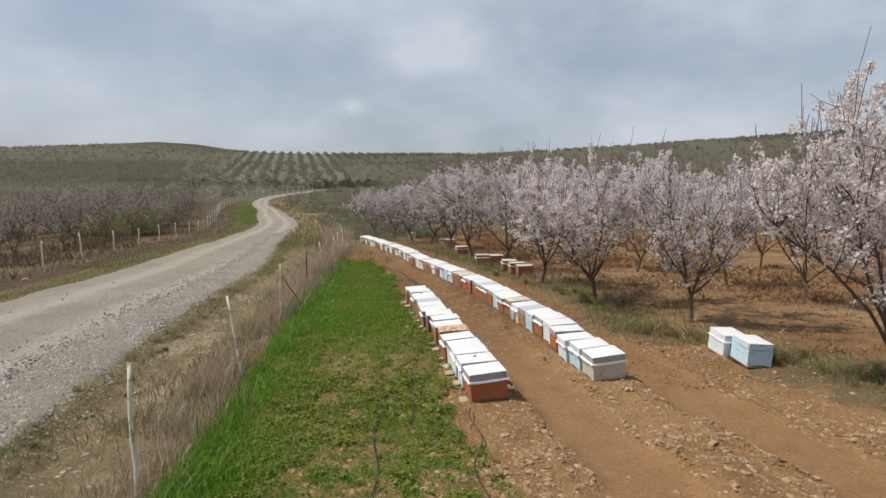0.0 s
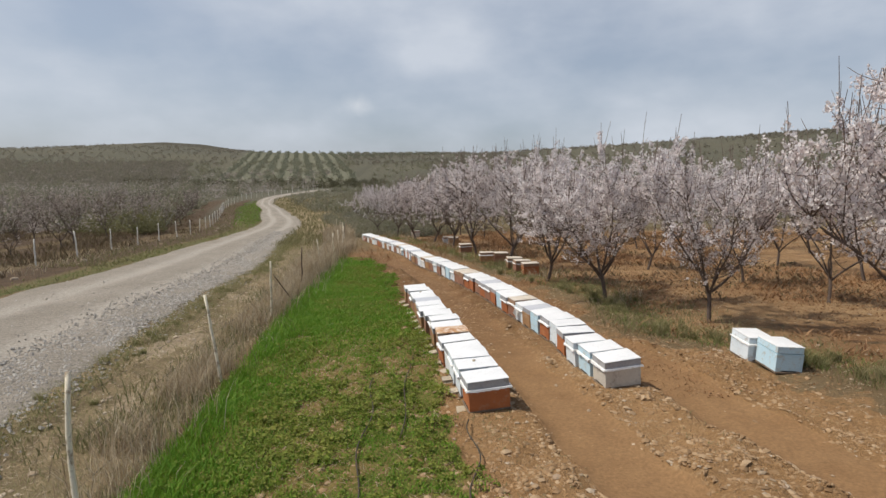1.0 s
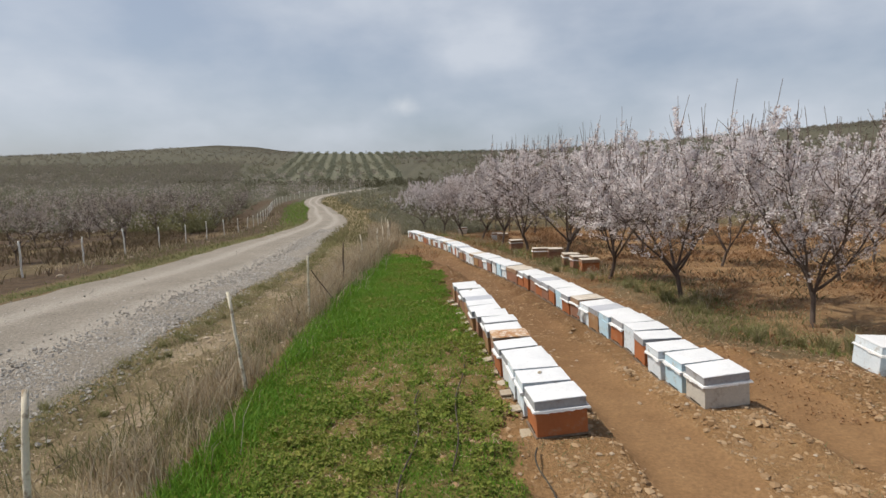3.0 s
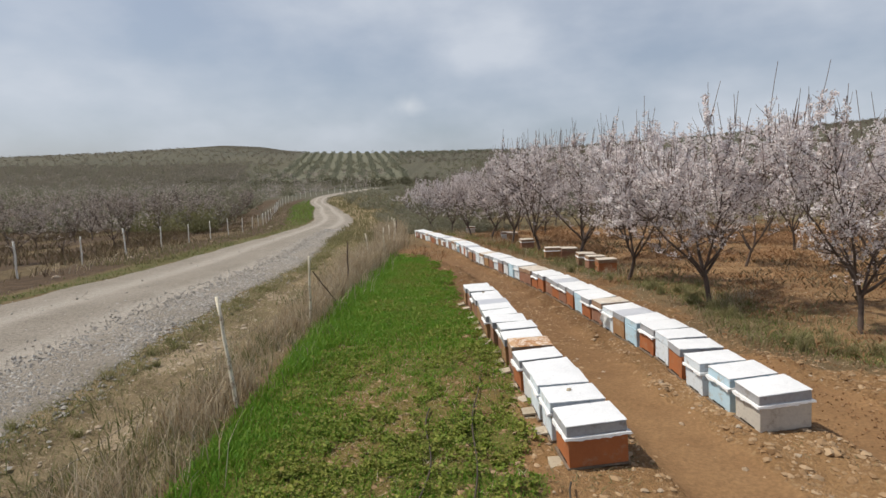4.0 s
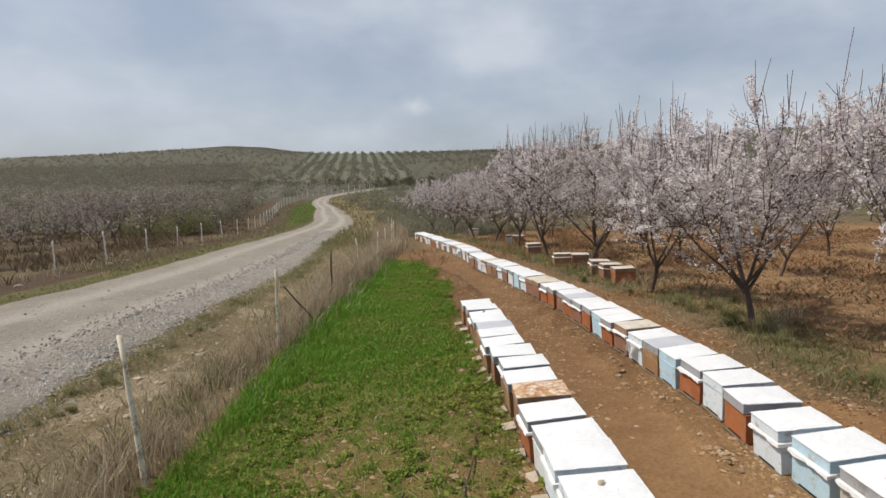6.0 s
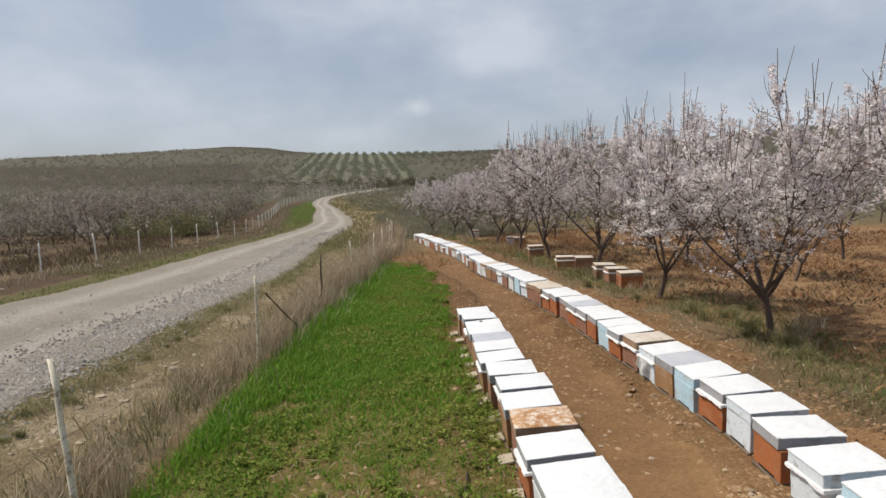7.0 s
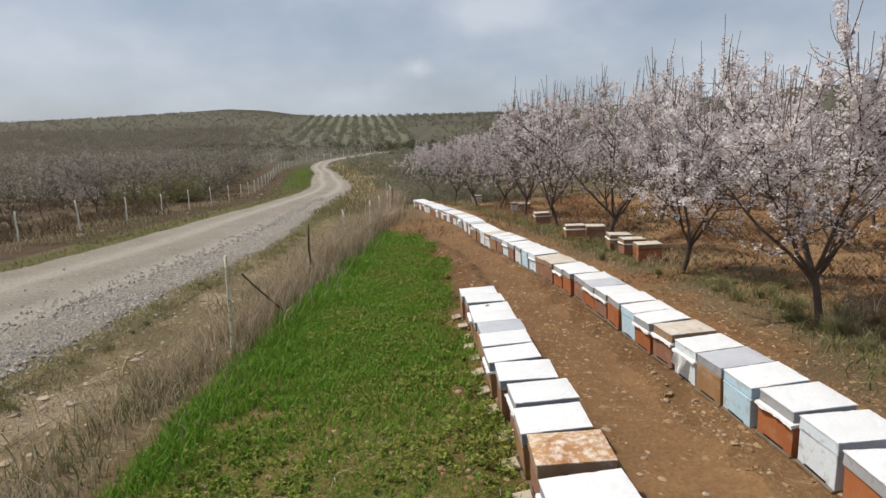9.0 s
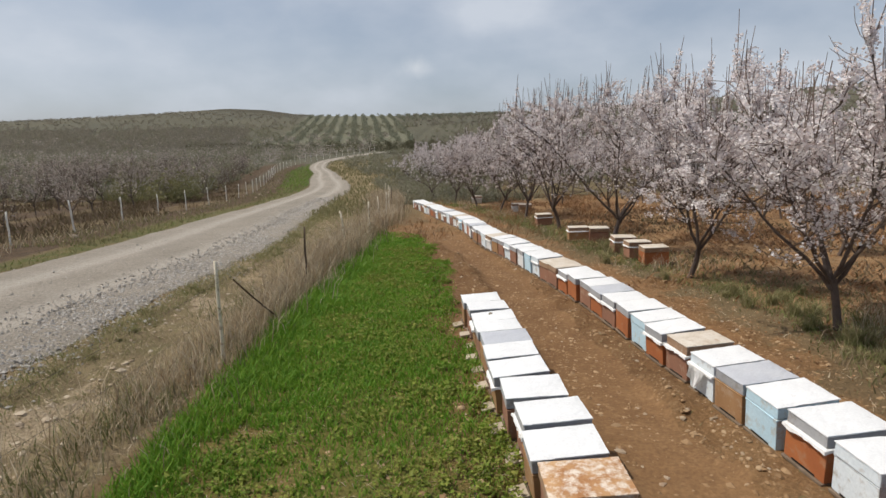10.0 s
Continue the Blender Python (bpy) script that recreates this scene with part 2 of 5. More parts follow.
# ---- plan: lines that run away from the camera, x for each y ----
def line(pairs):
    """A smooth curve through a few (y, x) pairs, for numbers and arrays."""
    ys, xs = (np.array(v, float) for v in zip(*pairs))
    m = np.gradient(xs, ys)

    def at(y):
        y = np.clip(y, ys[0], ys[-1])
        i = np.clip(np.searchsorted(ys, y, side="right") - 1, 0, len(ys) - 2)
        d = ys[i + 1] - ys[i]
        t = (y - ys[i]) / d
        return ((2 * t**3 - 3 * t**2 + 1) * xs[i] + (t**3 - 2 * t**2 + t) * d * m[i] + (3 * t**2 - 2 * t**3) * xs[i + 1] + (t**3 - t**2) * d * m[i + 1])
    return at


road_mid = line([(-38.46, -4.77), (-9.17, -6.81), (7.14, -8.15), (16.32, -9.16), (23.05, -9.59), (29.19, -10.53), (35.48, -11.52), (44.74, -12.86), (51.11, -13.75), (61.62, -16.13), (67.62, -18.22), (80.38, -22.21), (90.89, -26.22), (99.16, -28.13), (106.69, -28.75), (114.23, -28.06), (121.78, -26.81), (130.83, -25.14), (140.63, -23.06)])
road_half = line([(0, 3.0), (18.9, 2.76), (46.5, 2.12), (61.6, 1.95), (76.6, 1.5), (130.8, 1.38)])
fence_line = line([(-29.3, 0.52), (5.72, -2.96), (9.44, -3.25), (13.89, -3.67), (18.1, -3.89), (22.29, -4.06), (32.09, -4.92), (46.38, -8.04), (69.16, -14.88)])
left_fence = line([(-18.27, -13.52), (14.44, -15.07), (23.73, -15.95), (27.46, -16.54), (30.34, -16.92), (44.84, -18.43), (50.3, -19.52), (57.81, -21.59), (69.06, -25.03), (81.82, -29.19), (90.84, -31.1), (99.13, -31.87), (108.17, -31.66), (117.98, -30.15), (129.29, -28.15), (140.6, -25.9)])
grass_right = line([(-4.65, 1.04), (5.22, 0.49), (7.46, 0.22), (9.55, 0.0), (13.47, -0.51), (16.43, -0.94), (20.66, -1.66), (24.69, -2.78), (26.99, -4.29)])
dirt_right = line([(-4.93, 8.34), (4.19, 6.93), (7.88, 5.32), (9.13, 4.85), (10.17, 4.28), (11.01, 3.58), (15.84, 2.98), (19.0, 1.94), (25.26, 0.44), (32.8, -2.0), (46.38, -6.82)])
near_row = line([(7.2, 0.64), (8.24, 0.5), (8.74, 0.41), (9.63, 0.295), (10.62, 0.16), (11.53, 0.035), (12.51, -0.14), (13.83, -0.325), (15.2, -0.57), (18.0, -1.02)])
far_row = line([(8.0, 2.42), (8.93, 2.31), (9.85, 2.17), (10.93, 2.12), (11.84, 1.96), (12.76, 1.83), (14.19, 1.57), (15.09, 1.41), (16.82, 1.06), (18.22, 0.71), (20.17, 0.19), (22.64, -0.52), (25.79, -1.18), (29.24, -2.21), (36.16, -4.4)])
profile = line([(-400, 9.0), (-60, 1.56), (0, 0.0), (30, -0.78), (45, -1.17), (54.1, -1.31), (69.1, -1.13), (87.9, -0.79), (99.2, -0.24), (110.5, 0.15), (121.8, 0.54), (130.8, 0.76), (144.3, 0.83), (163.1, 1.3), (175.9, 3.11), (227.2, 8.87), (261.1, 12.79), (295.0, 16.57), (340.2, 18.47), (453.9, 17.86), (905.1, 11.63), (1882.7, -0.38)])


def soft(v, lo, hi):
    t = np.clip((v - lo) / (hi - lo), 0, 1)
    return t * t * (3 - 2 * t)


ROWS, ROW0 = -0.232, -64.3


def height(x, y):
    """The lie of the land."""
    x, y = np.asarray(x, float), np.asarray(y, float)
    z = -0.28 + 40 * np.tanh(x / 40) * 0.025 + profile(y)
    far = np.clip((y - 92) / 188, 0, 1) ** 2
    z = z + 8.6 * np.exp(-((x + 178) / 50) ** 2 - ((y - 423) / 80) ** 2)
    z = z + far * 0.073 * np.clip(x - 34, 0, 330) * np.exp(-((y - 452) / 375) ** 2)
    z = z + far * 1.6 * np.sin(x * 0.0136 + 1.0) * np.sin(y * 0.012)
    z = z - 1.6 * soft(y, 190, 315) * soft(-x, 220, 350)
    z = z - 0.10 * np.exp(-((x - fence_line(y) + 1.0) / 0.7) ** 2) * (np.abs(y) < 46)
    return z


def ground_z(x, y):
    return float(height(x, y))


def hash_noise(x, y, s):
    """Smooth value noise on a plan, in -1..1."""
    x, y = np.asarray(x, float) * s, np.asarray(y, float) * s
    i, j = np.floor(x), np.floor(y)
    u, v = x - i, y - j
    u, v = u * u * (3 - 2 * u), v * v * (3 - 2 * v)

    def r(a, b):
        k = np.sin(a * 127.1 + b * 311.7) * 43758.5453
        return (k - np.floor(k)) * 2 - 1
    return (r(i, j) * (1 - u) + r(i + 1, j) * u) * (1 - v) + (r(i, j + 1) * (1 - u) + r(i + 1, j + 1) * u) * v


def zones(x, y):
    """How much of each ground cover lies at a place of the plan."""
    w = hash_noise(x, y, 1.3) * 0.22 + hash_noise(x, y, 4.1) * 0.12
    fl, gr, dr = fence_line(y), grass_right(y), dirt_right(y)
    green = soft(x - fl, 0.1, 0.3) * soft(gr + w - x, -0.12, 0.2) * soft(26.3 - y, 0, 3)
    bare = soft(x - gr + w, -0.75, -0.3) * soft(dr + w * 2 - x, -0.7, 0.6) * soft(47 - y, 0, 16)
    bare = np.maximum(bare, soft(y, 23.8, 27) * soft(x - fl, 0.6, 1.0) * soft(dr + w * 2 - x, -0.3, 0.3)) * soft(33 + 8 * w - y, 0, 11)
    red = soft(x - dr + w * 3, 0.1, 1.6) * soft(46 - y, 0, 18) * (0.65 + 0.35 * soft(hash_noise(x, y, 0.35), -0.4, 0.3))
    red = np.maximum(red, soft(y, 25.5, 32) * soft(x - fl, 0.8, 2.0) * soft(46 - y, 0, 13) * 0.9)
    strip = soft(fl + np.maximum(y - 37, 0) * 0.12 - x, -0.2, 0.2) * soft(x - road_mid(y) - road_half(y), -0.4, 0.3) * soft(114 - y, 0, 23)
    verge = soft(road_mid(y) - road_half(y) - x, -0.1, 0.3) * soft(x - left_fence(y), 1.5, 3.2)
    slope = soft(x - ROW0 - ROWS * (y - 171), -3, 2) * soft(ROW0 + 44 + ROWS * (y - 171) - x, -3, 5) * soft(y, 169.5, 175.5) * soft(325 - y, 0, 24)
    # brown soil across the track, with the trees' shadow lines as painted stripes
    leftsoil_shade = soft(left_fence(y) - x, -3.0, -1.2) * soft(x - left_fence(y), -90, -60) * soft(114 - y, 0, 30) * (0.45 + 0.55 * soft(np.sin((x - left_fence(y)) * 1.26), -0.5, 0.4))
    a = soft(0.53 + w * 0.4 - np.abs(x - track_a(y)), 0, 0.2)
    b = soft(0.57 + w * 0.4 - np.abs(x - track_b(y)), 0, 0.22)
    rut = np.maximum(a, b) * bare
    far = np.maximum(soft(y, 47, 76), soft(left_fence(y) - x, 20, 40))
    damp = bare * soft(y + 3 * w, 8, 15) * 0.95
    heath = soft(y, 332, 377) * soft(1.15 - np.hypot((x + 178) / 122, (y - 423) / 83), 0, 0.35)
    heath = np.maximum(heath, soft(y, 250, 316) * soft(x - 0.27 * y, 48, 105) * 0.85)
    return green, bare, red, strip, verge, leftsoil_shade, rut, slope, far, damp, heath


track_a = line([(0.25, 2.67), (5.51, 1.86), (7.74, 1.5), (11.26, 0.97), (15.54, 0.29), (18.99, -0.31), (25.48, -2.05), (34.15, -4.66)])
track_b = line([(0.19, 5.61), (5.6, 3.95), (8.05, 3.34), (9.66, 3.08), (11.93, 2.68), (15.56, 2.1), (20.68, 1.13), (25.49, -0.04), (34.16, -3.05)])


def sparse_at(x, y):
    """Where the grass lets the soil through: away from the fence and near the bare lane."""
    d = x - fence_line(y)
    s_ = soft(d, 0.7, 1.6) * (0.18 * soft(19 - y, 0, 5) + 0.95 * soft(11.5 - y, -1.0, 3.5)) + 0.9 * np.exp(-((x + 2.71) / 0.42) ** 2 - ((y - 11.96) / 1.2) ** 2) + 0.5 * np.exp(-((x + 2.11) / 0.62) ** 2 - ((y - 10.38) / 1.4) ** 2)
    s_ = s_ + 0.7 * np.exp(-((x - grass_right(y) + 0.45) / 0.55) ** 2) * soft(12 - y, 0, 4)
    return np.clip(s_, 0, 1) * soft(hash_noise(x, y, 1.1) * 0.35 + 0.5 * hash_noise(x + 5, y, 3.3) + 0.8 * hash_noise(x, y, 8.0), -0.4, 0.42) * soft(grass_right(y) + 0.6 - x, 0, 0.4)


def pale_at(x, y):
    """Patches of pale crushed stone on the road verge."""
    w = hash_noise(x, y, 2.2) * 0.5 + hash_noise(x, y, 5.0) * 0.3
    p = 0.0
    for px, py, rx, ry in ((-4.98, 12.2, 0.7, 1.4), (-4.31, 8.9, 0.42, 0.9), (-5.47, 16.8, 0.4, 1.0)):
        p = np.maximum(p, soft(1.25 + w - np.hypot((x - px) / rx, (y - py) / ry), 0.0, 1.3))
    return p


def relief(x, y, z):
    """The small unevenness of soil and verge, from the covers z."""
    near_ = soft(70 - y, 0, 30) * (np.abs(x) < 30)
    r = hash_noise(x, y, 2.3) * 0.018 + hash_noise(x, y, 4.1) * 0.02 + hash_noise(x, y * 0.45, 7.5) * 0.012 + hash_noise(x + 9, y, 0.7) * 0.012
    standing = np.maximum(np.exp(-((x - near_row(y)) / 0.42) ** 4) * soft(y, 7.6, 7.9) * soft(15.9 - y, 0, 0.4), np.exp(-((x - far_row(y)) / 0.42) ** 4) * soft(y, 8.4, 8.7))
    near_ = near_ * (1 - 0.92 * standing)
    return near_ * r * (0.35 + z[1] * 2.5 * (1 - z[6]) + z[2] * 0.8 + z[3] * 0.8) - 0.075 * z[6] - 0.012 * z[6] * hash_noise(x, y, 1.6)


def steps(marks):
    """Grid lines from (from, to, step) stretches."""
    out = [marks[0][0]]
    for a, b, s in marks:
        n = max(1, round((b - a) / s))
        out += [a + (b - a) * (i + 1) / n for i in range(n)]
    return np.array(out)


def grid_mesh(name, x, y, z, mats):
    """A sheet from 2D arrays."""
    ny, nx = x.shape
    idx = np.arange(nx * ny).reshape(ny, nx)
    quads = np.stack([idx[:-1, :-1], idx[:-1, 1:], idx[1:, 1:], idx[1:, :-1]], -1).reshape(-1, 4)
    return raw_mesh(name, np.stack([x, y, z], -1).reshape(-1, 3), quads, mats, True)


def raw_mesh(name, verts, faces, material, smooth=False):
    """A mesh from arrays of vertices and of faces with equally many corners."""
    verts, faces = np.asarray(verts, np.float32), np.asarray(faces, np.int32)
    me = bpy.data.meshes.new(name)
    n, k = faces.shape
    me.vertices.add(len(verts))
    me.vertices.foreach_set("co", verts.ravel())
    me.loops.add(n * k)
    me.loops.foreach_set("vertex_index", faces.ravel())
    me.polygons.add(n)
    me.polygons.foreach_set("loop_start", np.arange(0, n * k, k, dtype=np.int32))
    me.polygons.foreach_set("use_smooth", np.full(n, smooth))
    me.update(calc_edges=True)
    me.materials.append(material)
    return me


def part(name, data, material=None, parent=None, label="", at=None):
    """One mesh object, from a bmesh or a finished mesh, under a thing or a part."""
    if isinstance(data, bmesh.types.BMesh):
        me = bpy.data.meshes.new(name)
        data.to_mesh(me)
        data.free()
        me.materials.append(material)
        data = me
    ob = new(name, data)
    if parent is not None:
        ob.parent = parent
    if at is not None:
        ob.matrix_basis = at
    if label:
        ob["label"] = label
    return ob


# ---- ground ----
def ground_material():
    m, n, l, b = start("ground", 0.95, 0.0, 0.15)
    c = n.new("ShaderNodeTexCoord").outputs["Object"]

    def zone(name, ragged=0.45):
        a = n.new("ShaderNodeAttribute")
        a.attribute_name = name
        k = n.new("ShaderNodeMath")
        k.operation = "MULTIPLY_ADD"
        k.inputs[1].default_value = ragged
        l.new(noise_fac(n, l, c, 3.5, 0.25, 0.75, 8.0, 0.7), k.inputs[0])
        l.new(a.outputs["Fac"], k.inputs[2])
        r = n.new("ShaderNodeMapRange")
        r.interpolation_type = "SMOOTHSTEP"
        r.inputs["From Min"].default_value, r.inputs["From Max"].default_value = 0.4 + ragged / 2 - 0.05, 0.65 + ragged / 2
        l.new(k.outputs[0], r.inputs["Value"])
        return r.outputs["Result"]

    patch = noise_fac(n, l, c, 0.35, 0.35, 0.65, 6.0, 0.65)
    mid = noise_fac(n, l, c, 2.4, 0.35, 0.65, 6.0, 0.65)
    fine = noise_fac(n, l, c, 28.0, 0.3, 0.7, 4.0, 0.7)
    grit = noise_fac(n, l, c, 11.0, 0.55, 0.68, 5.0, 0.7)
    wide = noise_fac(n, l, c, 0.02, 0.4, 0.62, 6.0, 0.6)
    col = mix(n, l, patch, (0.16, 0.112, 0.062), (0.22, 0.158, 0.09))
    col = mix(n, l, wide, col, (0.13, 0.125, 0.072))
    col = mix(n, l, zone("farland", 0.3), col, mix(n, l, wide, mix(n, l, patch, (0.104, 0.1, 0.07), (0.13, 0.122, 0.088)), (0.1, 0.099, 0.074)))
    col = mix(n, l, zone("heath", 0.5), col, mix(n, l, patch, (0.062, 0.06, 0.04), (0.088, 0.078, 0.054)))
    col = mix(n, l, zone("slope", 0.1), col, mix(n, l, mid, (0.148, 0.152, 0.108), (0.17, 0.168, 0.122)))
    col = mix(n, l, zone("strip"), col, mix(n, l, mid, (0.2, 0.155, 0.095), mix(n, l, patch, (0.14, 0.13, 0.06), (0.42, 0.325, 0.205))))
    col = mix(n, l, zone("pale", 0.4), col, mix(n, l, fine, (0.29, 0.225, 0.145), (0.44, 0.36, 0.25)))
    col = mix(n, l, zone("verge"), col, mix(n, l, mid, (0.09, 0.105, 0.032), (0.165, 0.135, 0.066)))
    # dark brown soil, darkened further for the shade under the left trees
    col = mix(n, l, zone("leftsoil_shade"), col, mix(n, l, mid, (0.075, 0.052, 0.034), (0.125, 0.088, 0.056)))
    col = mix(n, l, zone("red", 0.8), col, mix(n, l, patch, mix(n, l, mid, (0.18, 0.1, 0.05), (0.29, 0.17, 0.085)), mix(n, l, mid, (0.28, 0.178, 0.09), (0.38, 0.265, 0.15))))
    dirt = mix(n, l, mid, (0.3, 0.178, 0.084), (0.375, 0.235, 0.12))
    dirt = mix(n, l, patch, dirt, (0.275, 0.163, 0.077))
    dirt = mix(n, l, grit, dirt, (0.42, 0.285, 0.16))
    col = mix(n, l, zone("bare", 0.7), col, dirt)
    col = mix(n, l, zone("green", 0.3), col, mix(n, l, zone("sparse", 0.5), mix(n, l, mid, (0.12, 0.145, 0.03), (0.19, 0.16, 0.055)), mix(n, l, mid, (0.165, 0.145, 0.045), (0.24, 0.175, 0.068))))
    rutcol = mix(n, l, mid, (0.225, 0.132, 0.065), (0.265, 0.16, 0.08))
    col = mix(n, l, zone("rut", 0.3), col, rutcol)
    wet = n.new("ShaderNodeAttribute")
    wet.attribute_name = "damp"
    col = mix(n, l, wet.outputs["Fac"], col, mix(n, l, grit, mix(n, l, mid, (0.15, 0.084, 0.042), (0.205, 0.12, 0.06)), (0.27, 0.17, 0.09)))
    col = mix(n, l, 0.35, col, mix(n, l, fine, (0.02, 0.015, 0.01), (0.9, 0.8, 0.65)), "SOFT_LIGHT")
    l.new(col, b.inputs["Base Color"])
    bump(n, l, b, mix(n, l, 0.45, noise_fac(n, l, c, 9.0, 0.25, 0.75, 8.0, 0.8), fine), 0.62, 0.03)
    # clods stand up on the ridges, the wheel tracks are smooth
    bumps = [k for k in n if k.bl_idname == "ShaderNodeBump"][0]
    loose = n.new("ShaderNodeMapRange")
    loose.inputs["To Min"].default_value, loose.inputs["To Max"].default_value = 1.0, 0.3
    l.new(zone("rut", 0.3), loose.inputs["Value"])
    l.new(loose.outputs["Result"], bumps.inputs["Strength"])
    return m


xs = steps([(-2600, -400, 220), (-400, -120, 20), (-120, -50, 5), (-50, -20, 1.0), (-20, -8.4, 0.4), (-8.4, 7.4, 0.11), (7.4, 14, 0.35), (14, 50, 1.2), (50, 120, 5), (120, 400, 20), (400, 2600, 220)])
ys = steps([(-400, -40, 40), (-40, 0, 4), (0, 3, 0.5), (3, 20, 0.11), (20, 34, 0.2), (34, 50, 0.5), (50, 170, 2.0), (170, 500, 8), (500, 2600, 175)])
GX, GY = np.meshgrid(xs, ys)
green, bare, red, strip, verge, leftsoil_shade, rut, slope, farland, damp, heath = zones(GX, GY)
GZ = height(GX, GY)
GZ = GZ + relief(GX, GY, (green, bare, red, strip, verge, leftsoil_shade, rut))
on_road = soft(road_half(GY) - np.abs(GX - road_mid(GY)), 0.15, 0.6)
GZ = GZ - on_road * np.where(GY > 46, 0.4, 0.16)
me = grid_mesh("ground", GX, GY, GZ, ground_material())
for key, v in (("green", green), ("bare", bare), ("red", red), ("strip", strip), ("verge", verge), ("leftsoil_shade", leftsoil_shade), ("rut", rut), ("slope", slope), ("farland", farland), ("damp", damp), ("heath", heath), ("pale", pale_at(GX, GY)), ("sparse", sparse_at(GX, GY))):
    me.attributes.new(key, "FLOAT", "POINT").data.foreach_set("value", v.ravel().astype(np.float32))
tagged(part("ground", me), "bare brown soil, green grass and dry verge rolling to far hills", "ground", kind="structure")


def road_material():
    m, n, l, b = start("gravel_road", 0.95, 0.0, 0.15)
    c = n.new("ShaderNodeTexCoord").outputs["Object"]
    a = n.new("ShaderNodeAttribute")
    a.attribute_name = "track"
    k = n.new("ShaderNodeMath")
    k.operation = "MULTIPLY_ADD"
    k.inputs[1].default_value = 0.5
    l.new(noise_fac(n, l, c, 0.9, 0.3, 0.7, 8.0, 0.7), k.inputs[0])
    l.new(a.outputs["Fac"], k.inputs[2])
    r = n.new("ShaderNodeMapRange")
    r.inputs["From Min"].default_value, r.inputs["From Max"].default_value = 0.3, 1.1
    l.new(k.outputs[0], r.inputs["Value"])
    col = mix(n, l, noise_fac(n, l, c, 0.4, 0.35, 0.65), (0.265, 0.238, 0.2), (0.325, 0.292, 0.248))
    col = mix(n, l, r.outputs["Result"], col, (0.39, 0.355, 0.308))
    v = n.new("ShaderNodeTexVoronoi")
    v.inputs["Scale"].default_value = 17.0
    l.new(c, v.inputs["Vector"])
    fine = noise_fac(n, l, c, 24.0, 0.3, 0.7, 5.0, 0.75)
    col = mix(n, l, 0.45, col, mix(n, l, v.outputs["Distance"], (0.75, 0.72, 0.68), (0.1, 0.09, 0.08)), "SOFT_LIGHT")
    col = mix(n, l, 0.4, col, mix(n, l, fine, (0.05, 0.05, 0.05), (0.9, 0.87, 0.82)), "SOFT_LIGHT")
    l.new(col, b.inputs["Base Color"])
    bump(n, l, b, fine, 0.7, 0.02)
    return m


ry = steps([(-38, 4, 2), (4, 38, 0.4), (38, 92, 1.0), (92, 134, 1.5)])
ru = np.linspace(-1.15, 1.15, 28)
RU, RY = np.meshgrid(ru, ry)
RX = road_mid(RY) + RU * road_half(RY) * (1 + 0.05 * hash_noise(RY, RY * 0, 0.6)) + 0.12 * hash_noise(RY, RU.round(), 0.9) * (np.abs(RU) > 0.95)
RZ = height(RX, RY) + 0.05 * (1 - RU**2) + 0.02 + hash_noise(RX, RY, 1.1) * 0.012 - 0.22 * soft(np.abs(RU), 1.0, 1.15)
wheel = np.exp(-((np.abs(RU) - 0.42) / 0.16) ** 2)
RZ = RZ - 0.03 * wheel
me = grid_mesh("road", RX, RY, RZ, road_material())
me.attributes.new("track", "FLOAT", "POINT").data.foreach_set("value", wheel.ravel().astype(np.float32))
tagged(part("road", me), "winding grey gravel track with pale wheel ruts", "road", kind="structure")


# ---- small shapes scattered as one sheet of many pieces ----
def blades(name, x, y, z, tall, wide, lean, material, rng, bend=0.35):
    """Blades of two triangles and a bent tip each: three-point ribbons."""
    n = len(x)
    turn = rng.uniform(0, 2 * np.pi, n)
    aim = rng.uniform(0, 2 * np.pi, n)
    dx, dy = np.cos(turn) * wide / 2, np.sin(turn) * wide / 2
    lx, ly = np.cos(aim) * lean * tall, np.sin(aim) * lean * tall
    v = np.empty((n, 5, 3), np.float32)
    v[:, 0] = np.stack([x - dx, y - dy, z], -1)
    v[:, 1] = np.stack([x + dx, y + dy, z], -1)
    v[:, 2] = np.stack([x - dx * 0.7 + lx * 0.4, y - dy * 0.7 + ly * 0.4, z + tall * 0.6], -1)
    v[:, 3] = np.stack([x + dx * 0.7 + lx * 0.4, y + dy * 0.7 + ly * 0.4, z + tall * 0.6], -1)
    v[:, 4] = np.stack([x + lx * (1 + bend), y + ly * (1 + bend), z + tall], -1)
    base = np.arange(n)[:, None] * 5
    f = np.concatenate([base + np.array([[0, 1, 3]]), base + np.array([[0, 3, 2]]), base + np.array([[2, 3, 4]])])
    return raw_mesh(name, v.reshape(-1, 3), f, material)


def leaves(name, p, size, flat, material, rng):
    """Small folded leaves or petals at the points p: two triangles each, bent along the middle."""
    n = len(p)
    u = rng.normal(size=(n, 3))
    u[:, 2] *= flat
    u /= np.linalg.norm(u, axis=1, keepdims=True)
    w = rng.normal(size=(n, 3))
    w[:, 2] *= flat
    w -= (w * u).sum(1, keepdims=True) * u
    w /= np.linalg.norm(w, axis=1, keepdims=True)
    k = np.cross(u, w)
    s = size[:, None]
    v = np.empty((n, 4, 3), np.float32)
    v[:, 0] = p
    v[:, 1] = p + u * s * 0.5 + w * s * 0.42 + k * s * 0.18
    v[:, 2] = p + u * s
    v[:, 3] = p + u * s * 0.5 - w * s * 0.42 + k * s * 0.18
    base = np.arange(n)[:, None] * 4
    f = np.concatenate([base + np.array([[0, 1, 2]]), base + np.array([[0, 2, 3]])])
    return raw_mesh(name, v.reshape(-1, 3), f, material)


